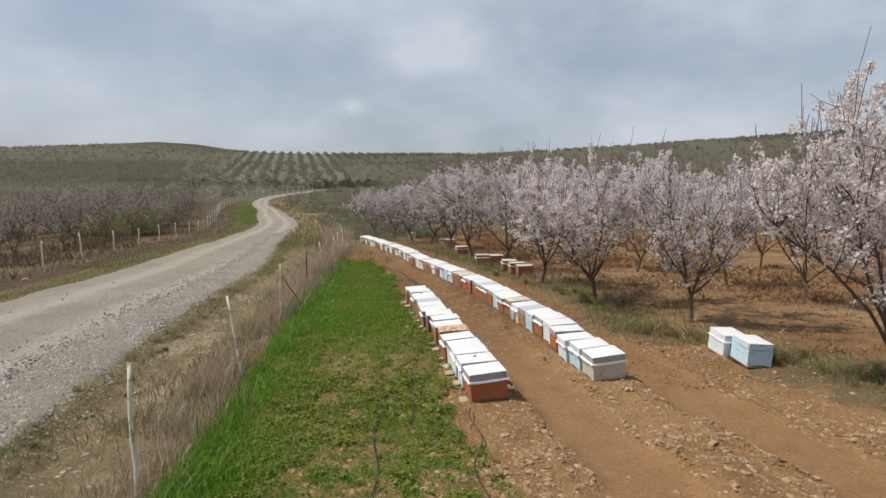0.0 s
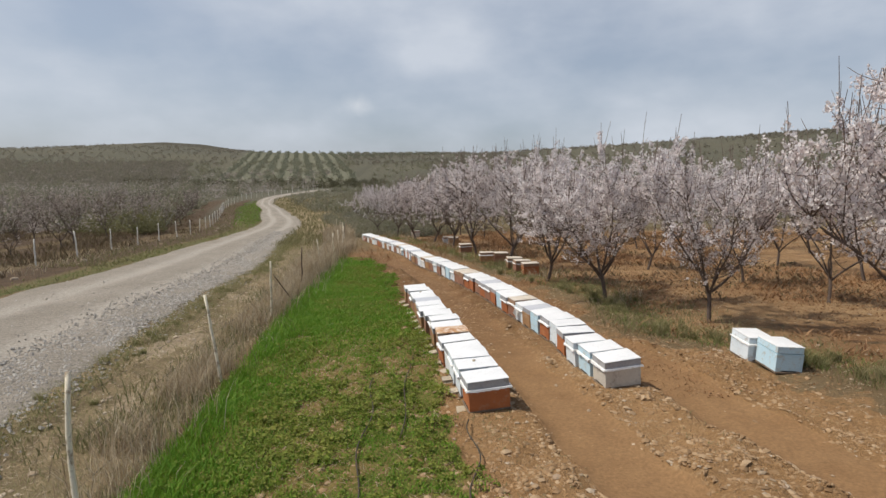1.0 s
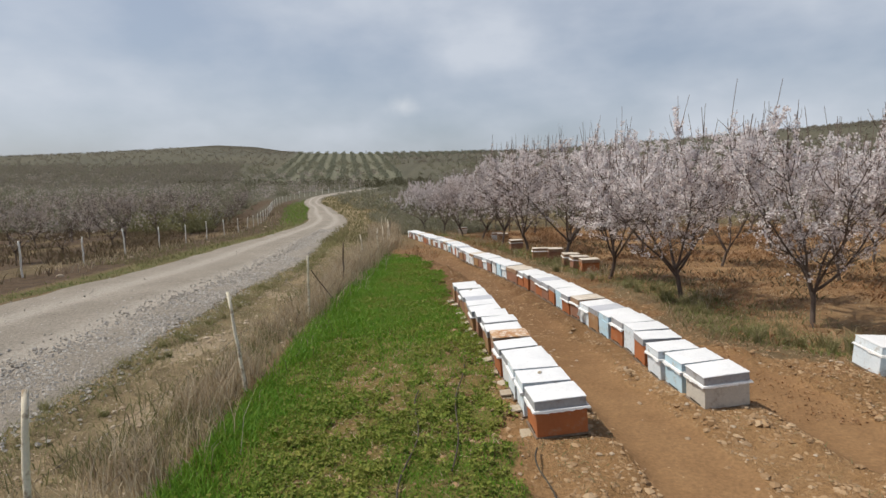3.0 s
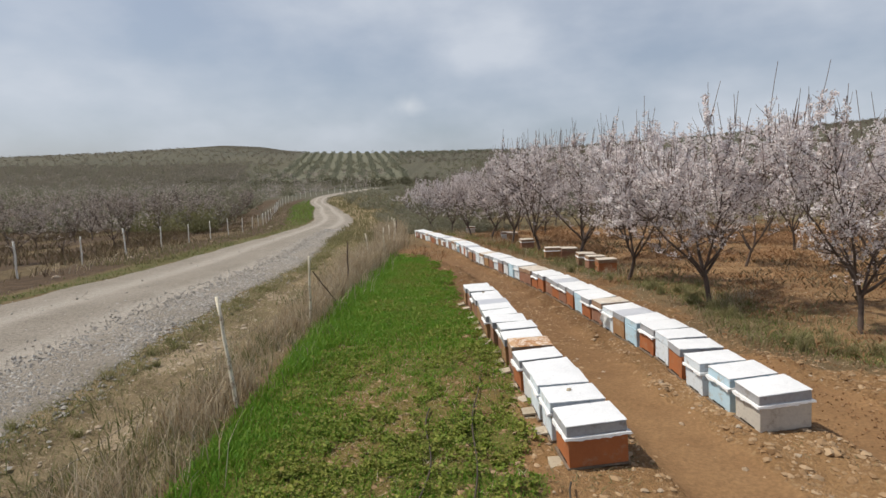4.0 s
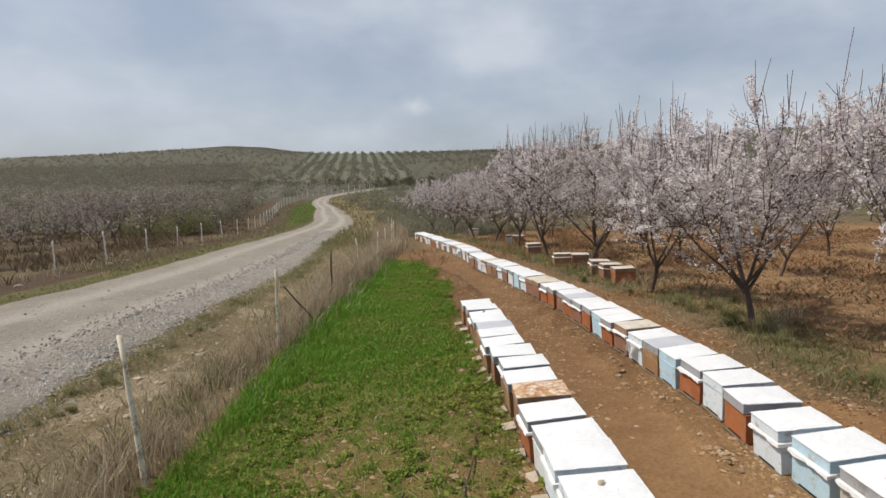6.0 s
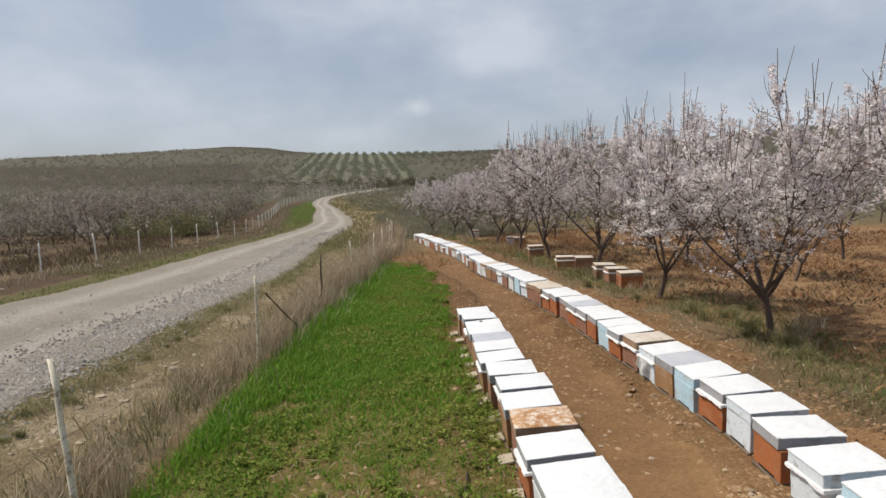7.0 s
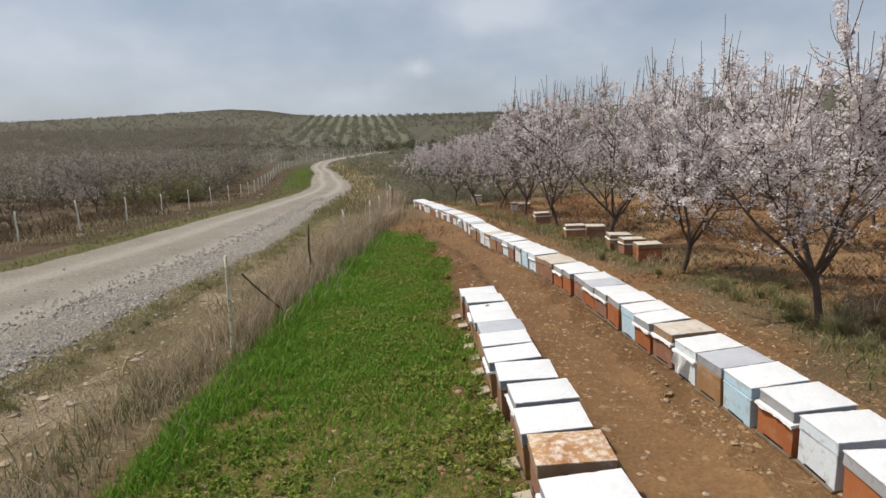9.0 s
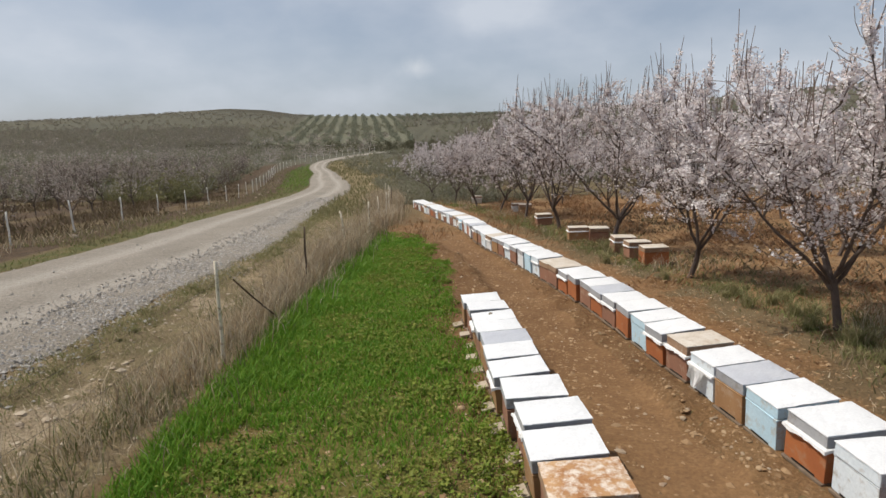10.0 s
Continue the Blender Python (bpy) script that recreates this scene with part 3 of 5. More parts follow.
ICO = bmesh.new()
bmesh.ops.create_icosphere(ICO, subdivisions=1, radius=1.0)
ICO_V = np.array([v.co[:] for v in ICO.verts])
ICO_F = np.array([[v.index for v in f.verts] for f in ICO.faces])
ICO.free()


OCT_V = np.array([(1, 0, 0), (-1, 0, 0), (0, 1, 0), (0, -1, 0), (0, 0, 1), (0, 0, -1)], float)
OCT_F = np.array([(0, 2, 4), (2, 1, 4), (1, 3, 4), (3, 0, 4), (2, 0, 5), (1, 2, 5), (3, 1, 5), (0, 3, 5)])


def pebbles(name, x, y, z, size, material, rng, squash=0.6, small=False):
    n = len(x)
    shape, tris = (OCT_V, OCT_F) if small else (ICO_V, ICO_F)
    v = shape[None] * rng.uniform(0.6, 1.25, (n, len(shape), 1))
    v = v * (size[:, None] * np.stack([rng.uniform(0.7, 1.3, n), rng.uniform(0.7, 1.3, n), np.full(n, squash)], -1))[:, None]
    a = rng.uniform(0, 2 * np.pi, n)
    c, s = np.cos(a)[:, None], np.sin(a)[:, None]
    v = np.stack([v[..., 0] * c - v[..., 1] * s, v[..., 0] * s + v[..., 1] * c, v[..., 2]], -1)
    v = v + np.stack([x, y, z + size * 0.2], -1)[:, None]
    f = (np.arange(n)[:, None, None] * len(shape) + tris[None]).reshape(-1, 3)
    return raw_mesh(name, v.reshape(-1, 3), f, material)


def scatter(rng, n, x0, x1, y0, y1, chance, power=1.0):
    """Places on the plan, kept by a chance that depends on the place; power over 1 sets more of them near y0."""
    y = y0 + (y1 - y0) * rng.uniform(0, 1, n) ** power
    x = rng.uniform(x0, x1, n)
    keep = rng.uniform(0, 1, n) < chance(x, y)
    return x[keep], y[keep]


def stuff(name, me, label, category):
    return tagged(part(name, me), label, category, kind="stuff")


# ---- bee hives ----
def box(sx, sy, sz, z0=0.0, bevel=0.006, top=1.0, x0=0.0, y0=0.0):
    """A box on z0 with rounded edges; top: how far its upper face narrows."""
    bm = bmesh.new()
    bmesh.ops.create_cube(bm, size=1.0)
    for v in bm.verts:
        k = top if v.co.z > 0 else 1.0
        v.co = (x0 + v.co.x * sx * k, y0 + v.co.y * sy * k, z0 + (v.co.z + 0.5) * sz)
    if bevel:
        bmesh.ops.bevel(bm, geom=bm.edges[:], offset=bevel, segments=2, affect="EDGES", profile=0.5)
    return bm


def merge(*parts):
    """Several bmeshes in one."""
    out = bmesh.new()
    for bm in parts:
        me = bpy.data.meshes.new("tmp")
        bm.to_mesh(me)
        bm.free()
        out.from_mesh(me)
        bpy.data.meshes.remove(me)
    return out


MESHES = {}


def shared(key, material, make):
    """One mesh for all alike parts of a material."""
    k = (key, material.name)
    if k not in MESHES:
        bm = make()
        me = bpy.data.meshes.new(key)
        bm.to_mesh(me)
        bm.free()
        me.materials.append(material)
        MESHES[k] = me
    return MESHES[k]


def body_mesh():
    """A plain wooden box with a narrow band round its top."""
    walls = box(0.5, 0.385, 0.24, 0.0, 0.005)
    band = box(0.506, 0.391, 0.016, 0.242, 0.003)
    return merge(walls, band)


def lid_mesh():
    """The deep rim of the lid, a frame of boards, a little narrower at the top."""
    return merge(box(0.514, 0.382, 0.086, 0.0, 0.006, 0.985), box(0.48, 0.355, 0.006, 0.086, 0.002))


def cover_mesh(seed):
    """A tin sheet folded over the lid: gently dented, with its edge turned down."""
    rng = np.random.default_rng(seed)
    bm = bmesh.new()
    nx, ny = 12, 10
    g = {}
    for j in range(ny + 1):
        for i in range(nx + 1):
            x, y = (i / nx - 0.5), (j / ny - 0.5)
            edge = max(abs(x), abs(y)) > 0.499
            z = 0.1 + 0.008 * (1 - (2 * x) ** 2) * (1 - (2 * y) ** 4) + rng.normal(0, 0.0012)
            g[i, j] = bm.verts.new((x * 0.516, y * 0.384, z - (0.003 if edge else 0)))
    for j in range(ny):
        for i in range(nx):
            bm.faces.new((g[i, j], g[i + 1, j], g[i + 1, j + 1], g[i, j + 1]))
    ring = [g[i, 0] for i in range(nx)] + [g[nx, j] for j in range(ny)] + [g[nx - i, ny] for i in range(nx)] + [g[0, ny - j] for j in range(ny)]
    low = [bm.verts.new((v.co.x * 1.006, v.co.y * 1.006, 0.09 + rng.uniform(-0.002, 0.002))) for v in ring]
    for k in range(len(ring)):
        bm.faces.new((ring[k - 1], low[k - 1], low[k], ring[k]))
    bmesh.ops.recalc_face_normals(bm, faces=bm.faces[:])
    return bm


def cloth_mesh(seed):
    """White sacking between body and lid, hanging out in folds on all sides."""
    rng = np.random.default_rng(seed)
    bm = bmesh.new()
    n = 56
    inner, outer = [], []
    for k in range(n):
        a = 2 * math.pi * k / n
        c, s = math.cos(a), math.sin(a)
        m = 1 / max(abs(c), abs(s))
        x, y = c * m, s * m
        w = rng.uniform(0.0, 1.0)
        out_ = 0.012 + 0.012 * w
        drop = 0.016 + 0.02 * w * (0.5 + 0.5 * math.sin(3 * a + seed))
        inner.append(bm.verts.new((x * 0.246, y * 0.186, 0.271)))
        outer.append((bm.verts.new((x * (0.258 + out_), y * (0.193 + out_ * 0.6), 0.266)), bm.verts.new((x * (0.264 + out_), y * (0.198 + out_ * 0.6), 0.266 - drop))))
    for k in range(n):
        a0, a1 = outer[k - 1]
        b0, b1 = outer[k]
        bm.faces.new((inner[k - 1], a0, b0, inner[k]))
        bm.faces.new((a0, a1, b1, b0))
    return bm


def flap_mesh():
    """A torn flap of sacking that hangs down one side."""
    bm = bmesh.new()
    g = {}
    for j in range(7):
        for i in range(6):
            u, v = i / 5, j / 6
            g[i, j] = bm.verts.new((-0.281 - 0.02 * math.sin(u * 7) * v - 0.04 * v, -0.1 + 0.25 * u * (1 - 0.35 * v) + 0.05 * v, 0.268 - 0.18 * v * (0.75 + 0.25 * math.sin(u * 4))))
    for j in range(6):
        for i in range(5):
            bm.faces.new((g[i, j], g[i + 1, j], g[i + 1, j + 1], g[i, j + 1]))
    bmesh.ops.solidify(bm, geom=bm.faces[:], thickness=0.003)
    return bm


COLOURS = {"w": (PAINT_WHITE, "white-painted"), "p": (PAINT_PALE, "pale blue-white"), "b": (PAINT_BLUE, "light blue"), "o": (PAINT_ORANGE, "orange-brown"),
           "n": (PAINT_BROWN, "dark brown"), "t": (PAINT_TAN, "tan wooden"), "g": (PAINT_GREY, "weathered grey")}
LIDS = {"w": (LID_WHITE, RIM_SHADED, "white tin lid"), "g": (LID_GREY, RIM_SHADED, "dull grey tin lid"), "r": (LID_RUST, RIM_BROWN, "rust-stained tin lid"), "t": (LID_TAN, RIM_BROWN, "stained cream lid")}


def beehive(x, y, turn, paint, lid, tilt=3.0, cloth=True, flap=False, lift=0.018, group="", where="in a row on bare soil", knob=False, seed=0, inset=0.0, landing=False):
    """A wooden box hive on blocks: floor board, body, lid with its tin sheet, sacking."""
    rng = random.Random(seed * 7 + 3)
    pm, pname = COLOURS[paint]
    tm, rm, lname = LIDS[lid]
    if lid == "w" and paint in "bp":
        rm = pm
    hive = new("beehive")
    hive.matrix_basis = pose(x + rng.uniform(-0.02, 0.02), y, ground_z(x, y) - 0.012, rng.uniform(-1.0, 2.6), -tilt + rng.uniform(-1.5, 1.5), turn + rng.uniform(-2.5, 2.5))
    up = lift + rng.uniform(-0.008, 0.014)
    for sx in (-1, 1):
        b = rng.uniform(-0.02, 0.02)
        part("foot_block", shared("foot_block", BLOCK, lambda: box(0.11, 0.19, 0.14, -0.08, 0.008)), None, hive, at=pose(sx * (0.235 - inset) - 0.02 + inset / 3, b, up - 0.06, 0, 0, rng.uniform(-6, 6)))
    part("floor_board", shared("floor_board", BOARD, lambda: box(0.522, 0.392, 0.022, 0.0, 0.004, 1.0, -0.008)), None, hive, at=pose(0, 0, up))
    body = part("body", shared("body", pm, body_mesh), None, hive, at=pose(0, 0, up + 0.022))
    part("entrance_slot", shared("entrance_slot", DARK, lambda: box(0.008, 0.22, 0.014, 0.004, 0.0)), None, body, "dark entrance slot", at=pose(-0.249, 0, 0))
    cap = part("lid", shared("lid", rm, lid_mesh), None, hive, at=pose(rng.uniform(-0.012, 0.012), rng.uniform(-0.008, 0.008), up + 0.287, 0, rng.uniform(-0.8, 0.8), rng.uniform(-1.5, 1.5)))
    v = seed % 4
    part("tin_sheet", shared("tin_sheet_%d" % v, tm, lambda: cover_mesh(v)), None, cap, lname)
    if landing:
        part("landing_board", shared("landing_board", LANDING, lambda: box(0.13, 0.15, 0.022, 0.0, 0.003)), None, hive, "bleached landing board", at=pose(-0.315 - rng.uniform(0, 0.02), rng.uniform(-0.06, 0.02), up + 0.016, 0, rng.uniform(-10, -3), rng.uniform(-8, 8)))
    if cloth:
        part("sacking", shared("sacking_%d" % v, CLOTH, lambda: cloth_mesh(v)), None, hive, "white sacking under the lid", at=pose(0, 0, up + 0.019))
    if flap:
        part("flap", shared("flap", CLOTH, flap_mesh), None, hive, "hanging white cloth flap", at=pose(0, 0, up + 0.01))
    tagged(hive, "%s box beehive with %s %s" % (pname, lname, where), "beehive", group)
    if knob:
        s = part("stone", pebbles("stone", np.array([0.0]), np.array([0.0]), np.array([0.0]), np.array([0.03]), BLOCK, np.random.default_rng(seed)))
        m = hive.matrix_basis @ pose(-0.02, 0.03, up + 0.394)
        s.matrix_basis = m
        tagged(s, "small grey stone lying on a white hive lid", "stone")
    return hive


# short row beside the grass: y of the middle, paint, lid
NEAR = [(8.24, "o", "w"), (8.74, "p", "w"), (9.23, "p", "w"), (9.63, "w", "w"), (10.1, "o", "w"), (10.62, "n", "r"), (11.09, "t", "w"), (11.53, "n", "w"), (12.01, "n", "w"), (12.51, "t", "w"),
        (12.96, "n", "w"), (13.39, "t", "g"), (13.83, "n", "w"), (14.26, "t", "w"), (14.74, "n", "w"), (15.2, "t", "w")]
for i, (y, paint, lid) in enumerate(NEAR):
    beehive(float(near_row(y)), y, 8, paint, lid, 4.2, cloth=i in (0, 1, 2, 4, 7, 9, 13), group="short row of hives", inset=-0.05, landing=i != 0, where="beside the grass", knob=i in (1, 13), seed=i)
# long row beyond the wheel track
FAR_PAINT = "gbpopobtpnobononoonnpbwnpntwpntnwopnbtwnpnwtpnonwptnwnopnwtpnwnotpw"
FAR_LID = "wwwwwwwgwtwwwwgwwwttwwwwwwwtwwwwgwwwwwtwwwgwwwwwwtwwww"
FAR = [8.96, 9.43, 9.9, 10.42, 10.96, 11.44, 11.9, 12.34, 12.79, 13.26, 13.74, 14.19]
while FAR[-1] < 34.6:
    FAR.append(FAR[-1] + 0.472)
for i, y in enumerate(FAR):
    lean = math.degrees(math.atan2(float(far_row(y - 0.5) - far_row(y + 0.5)), 1.0))
    beehive(float(far_row(y)), y, lean + 2, FAR_PAINT[i], FAR_LID[i % len(FAR_LID)], 3.6, cloth=i in (0, 1, 2, 5, 8, 9, 10, 13, 14, 17, 20, 24, 27, 31, 36, 41, 44, 50, 57), flap=i in (8, 36, 53), inset=0.06, group="long row of hives", where="beyond the track", seed=i + 20)
for x, y, turn, paint, lid, seed in [(4.81, 9.45, 87, "b", "w", 3), (4.73, 9.99, 91, "p", "w", 6), (2.95, 19.44, 4, "o", "t", 9), (2.8, 20.19, 6, "n", "t", 12), (2.63, 20.94, 5, "n", "t", 2), (2.4, 22.82, 0, "n", "t", 15), (1.86, 22.94, 2, "t", "t", 16), (1.29, 26.73, 5, "n", "t", 18), (0.89, 30.99, 3, "t", "t", 21), (0.64, 31.49, 3, "w", "t", 22), (-1.27, 37.21, 8, "g", "t", 24)]:
    beehive(x, y, turn, paint, lid, 1.0, cloth=seed % 2 == 0, inset=0.07, group="hives among the trees", where="under the trees", seed=seed)


# ---- fences ----
def post_mesh(tall, rad, seed):
    """A rough round stake, bent a little, with a sawn top."""
    rng = np.random.default_rng(seed)
    bm = bmesh.new()
    rings = []
    for k in range(7):
        z = -0.2 + (tall + 0.2) * k / 6
        ox, oy = rng.normal(0, 0.006, 2)
        r = rad * (1.08 - 0.2 * k / 6) * rng.uniform(0.93, 1.07)
        rings.append([bm.verts.new((ox + r * math.cos(a * math.pi / 4), oy + r * math.sin(a * math.pi / 4), z)) for a in range(8)])
    for a, b in zip(rings, rings[1:]):
        for i in range(8):
            bm.faces.new((a[i - 1], a[i], b[i], b[i - 1]))
    bm.faces.new(rings[-1])
    bm.faces.new(rings[0][::-1])
    for f in bm.faces:
        f.smooth = True
    return bm


def tube(name, pts, rad, material, parent, sides=5):
    """A thin round line through points."""
    me = raw_mesh(name, *tubes([(np.array(pts, float), np.full(len(pts), rad))], sides), material, True)
    return part(name, me, None, parent)


def tubes(lines, sides=5):
    """Vertices and faces of tapered tubes along polylines (points, radii)."""
    vs, fs, k = [], [], 0
    ring = np.arange(sides) * 2 * np.pi / sides
    for p, r in lines:
        d = np.gradient(p, axis=0)
        d /= np.linalg.norm(d, axis=1, keepdims=True) + 1e-9
        ref = np.where(np.abs(d[:, 2:3]) > 0.9, [[1.0, 0, 0]], [[0, 0, 1.0]])
        u = np.cross(d, ref)
        u /= np.linalg.norm(u, axis=1, keepdims=True) + 1e-9
        w = np.cross(d, u)
        v = p[:, None] + r[:, None, None] * (np.cos(ring)[None, :, None] * u[:, None] + np.sin(ring)[None, :, None] * w[:, None])
        vs.append(v.reshape(-1, 3))
        i = np.arange(len(p) - 1)[:, None] * sides
        j, j2 = np.arange(sides)[None], (np.arange(sides)[None] + 1) % sides
        fs.append(np.stack([i + j, i + j2, i + sides + j2, i + sides + j], -1).reshape(-1, 4) + k)
        k += len(p) * sides
    return np.concatenate(vs), np.concatenate(fs)


fence = tagged(new("fence"), "wire fence on thin weathered wooden posts in dry grass", "fence")
tops = []
POSTS = [(5.78, 1.26, -5, -9, 0), (9.44, 1.26, -12, -9, 0.07), (13.68, 1.26, 1, 2, 0), (17.4, 1.22, 2, 3, 1), (20.97, 1.19, -6, 2, 0), (24.37, 1.16, 1, 2, 0), (26.99, 1.14, -3, 0, 0), (29.23, 1.17, 2, 0, 0), (31.03, 1.1, 0, 0, 0), (33.81, 1.08, 2, 1, 1), (36.15, 1.06, -2, 0, 0), (39.34, 1.03, 0, 1, 0), (42.97, 1.0, 1, 0, 0)]
for i, (y, tall, side, along, dark) in enumerate(POSTS):
    x = float(fence_line(y)) + (dark if dark < 1 else 0)
    dark = dark == 1
    m = pose(x, y, ground_z(x, y), along, side, 0)
    part("post", post_mesh(tall, 0.02 if dark else 0.023, i), POST_DARK if dark else POST_WHITE, fence, "dark unpainted post" if dark else "limewashed post", at=m)
    tops.append([m @ Vector((0.04, 0, h)) for h in (0.35, 0.7, 1.02)])
for k in range(3):
    pts = []
    for a, b in zip(tops, tops[1:]):
        for s in (0.0, 0.33, 0.67):
            q = a[k].lerp(b[k], s)
            pts.append((q.x, q.y, q.z - 0.05 * math.sin(s * math.pi)))
    pts.append(tuple(tops[-1][k]))
    tube("wire", pts, 0.0018, WIRE, fence, 4)
brace = tube("brace", [(-3.54, 15.5, -0.86), (-3.63, 15.1, -0.52), (-3.72, 14.75, -0.21), (-3.8, 14.4, 0.11)], 0.012, POST_DARK, fence)
brace["label"] = "thin dark pole leaning in the fence"

fence_far = tagged(new("fence"), "row of pale stakes on the far side of the track", "fence")
stake = post_mesh(1.12, 0.031, 5)
stake_me = bpy.data.meshes.new("post")
stake.to_mesh(stake_me)
stake.free()
stake_me.materials.append(POST_STAKE)
rng = random.Random(4)
y = 17.2
while y < 140:
    x = float(left_fence(y))
    part("post", stake_me, None, fence_far, at=pose(x, y, ground_z(x, y), rng.uniform(-3, 3), rng.uniform(-1, 4), rng.uniform(0, 360)) @ Matrix.Scale(rng.uniform(0.98, 1.14) * (1.0 if y < 30 else 0.9), 4))
    y += (3.72 if y < 28 else 3.2 if y < 46 else 2.75) * rng.uniform(0.95, 1.05)


# ---- almond trees ----
def limb(rng, p, d, length, r0, r1, n, wobble, lift):
    """A crooked tapered line from p along d."""
    pts, rad = [p], [r0]
    d = d / np.linalg.norm(d)
    for k in range(n):
        d = d + rng.normal(0, wobble, 3) + np.array([0, 0, lift])
        d = d / np.linalg.norm(d)
        p = p + d * length / n
        pts.append(p)
        rad.append(r0 + (r1 - r0) * (k + 1) / n)
    return np.array(pts), np.array(rad), d


def almond(name, seed, tall, limbs, subs, twigs, petals, size, shoots, petal_material, sides=5, bends=3, bare=0.25):
    """An open, vase-shaped almond tree: short trunk, crooked limbs, fine twigs and upright bare shoots, in blossom."""
    rng = np.random.default_rng(seed)
    wood, fine, spots, weight = [], [], [], []
    s = tall / 3.2

    def flowering(pts, heavy):
        for w in range(len(pts) - 1):
            spots.append((pts[w], pts[w + 1]))
            weight.append(heavy * np.linalg.norm(pts[w + 1] - pts[w]))
    trunk_h = rng.uniform(0.48, 0.66) * s
    pts, rad, d = limb(rng, np.array([0, 0, -0.1]), np.array([rng.normal(0, 0.08), rng.normal(0, 0.08), 1.0]), trunk_h + 0.1, 0.046 * s, 0.035 * s, 4, 0.07, 0.0)
    rad[0] *= 1.35
    wood.append((pts, rad))
    top = pts[-1]
    for i in range(limbs):
        a = 2 * math.pi * (i + rng.uniform(-0.3, 0.3)) / limbs
        out_ = rng.uniform(0.4, 0.95)
        lp, lr, ld = limb(rng, top - [0, 0, rng.uniform(0, 0.14)], np.array([math.cos(a) * out_, math.sin(a) * out_, 0.85]), rng.uniform(1.6, 2.0) * s, 0.025 * s, 0.005 * s, 9, 0.12, 0.08)
        wood.append((lp, lr))
        tips = [lp[-1], lp[-2], lp[-3]]
        flowering(lp[5:], 0.8)
        for j in range(subs):
            k = min(9, 2 + int(8 * rng.uniform(0, 1) ** 0.75))
            b = rng.uniform(0, 2 * math.pi)
            sd = np.array([math.cos(b), math.sin(b), rng.uniform(0.0, 0.6) if k < 4 else rng.uniform(0.4, 1.5)]) + np.array([math.cos(a), math.sin(a), 0]) * 0.5
            sp, sr, sd2 = limb(rng, lp[k], sd, rng.uniform(0.45, 0.9) * s, 0.0095 * s, 0.004 * s, 5, 0.17, 0.08)
            wood.append((sp, sr))
            tips += [sp[-1], sp[-2]]
            flowering(sp[1:], 1.0)
            for q in range(twigs):
                k2 = rng.integers(1, 6)
                b = rng.uniform(0, 2 * math.pi)
                tp, tr, _ = limb(rng, sp[k2], np.array([math.cos(b), math.sin(b), rng.uniform(-0.35, 1.6)]), rng.uniform(0.2, 0.52) * s, 0.0046 * s, 0.0024 * s, bends, 0.17, 0.08)
                fine.append((tp, tr))
                flowering(tp, 0.0 if rng.uniform() < bare else rng.uniform(0.3, 1.0) ** 2 * 3.0)
        for q in range(shoots):
            tp, tr, _ = limb(rng, sorted(tips, key=lambda q_: -q_[2])[int(len(tips) * 0.55 * rng.uniform(0, 1))], np.array([rng.normal(0, 0.1), rng.normal(0, 0.1), 1.0]), rng.uniform(0.25, 0.72) * s, 0.0062 * s, 0.004 * s, 3, 0.03, 0.0)
            fine.append((tp, tr))
            flowering(tp[:2], 1.6)
            if rng.uniform() < 0.3:
                flowering(tp[1:3], 1.0)
    spots, weight = np.array(spots), np.array(weight)
    # blossom sits in tight sprays that sheathe the twigs, thinner low in the crown
    sprays = petals // 7
    high = weight * (0.03 + np.clip(spots[:, 0, 2] / tall, 0, 1) ** 1.5)
    pick = rng.choice(len(spots), sprays, p=high / high.sum())
    t = rng.uniform(0, 1, (sprays, 1))
    c = spots[pick, 0] * (1 - t) + spots[pick, 1] * t
    p = np.repeat(c, 7, axis=0) + rng.normal(0, 0.022 * s, (sprays * 7, 3))
    p = p[p[:, 2] > trunk_h * 0.9]
    tree = new(name)
    part("trunk", raw_mesh("trunk", *tubes(wood, sides), BARK, True), None, tree)
    tagged(part("fine_wood", raw_mesh("fine_wood", *tubes(fine, 3), TWIG, True), None, tree), kind="stuff")
    tagged(part("blossom", leaves("blossom", p, rng.uniform(0.6, 1.3, len(p)) * size, 0.8, petal_material, rng), None, tree, "white and pale pink almond blossom"), kind="stuff")
    tagged(tree, "almond tree in white and pale pink blossom on brown soil", "tree", "almond orchard")
    return tree


def settle(tree, x, y, turn, size):
    tree.matrix_basis = pose(x, y, ground_z(x, y) - 0.02, 0, 0, turn) @ Matrix.Scale(size, 4)


NEAR_TREES = [(6.05, 8.23, 4.45), (5.18, 12.23, 4.1), (3.96, 14.76, 3.75), (3.19, 18.08, 3.75), (2.56, 21.93, 4.43), (1.73, 25.66, 4.6), (0.81, 28.97, 4.3), (-0.11, 32.12, 4.1), (-1.16, 34.98, 3.92), (-2.43, 37.72, 3.75), (-3.73, 40.34, 3.58)]
kinds = [almond("almond_tree", 11 + k, 3.2, (7, 6, 7, 6)[k], 13, 9, (30000, 19000, 28000, 26000)[k], 0.036, (11, 22, 14, 16)[k], PETAL, bare=(0.2, 0.45, 0.25, 0.3)[k]) for k in range(4)]
kinds += [almond("almond_tree", 61 + k, 3.2, 6, 11, 7, 12000, 0.04, 21, PETAL_MID, 4, 2) for k in range(3)]
used = set()
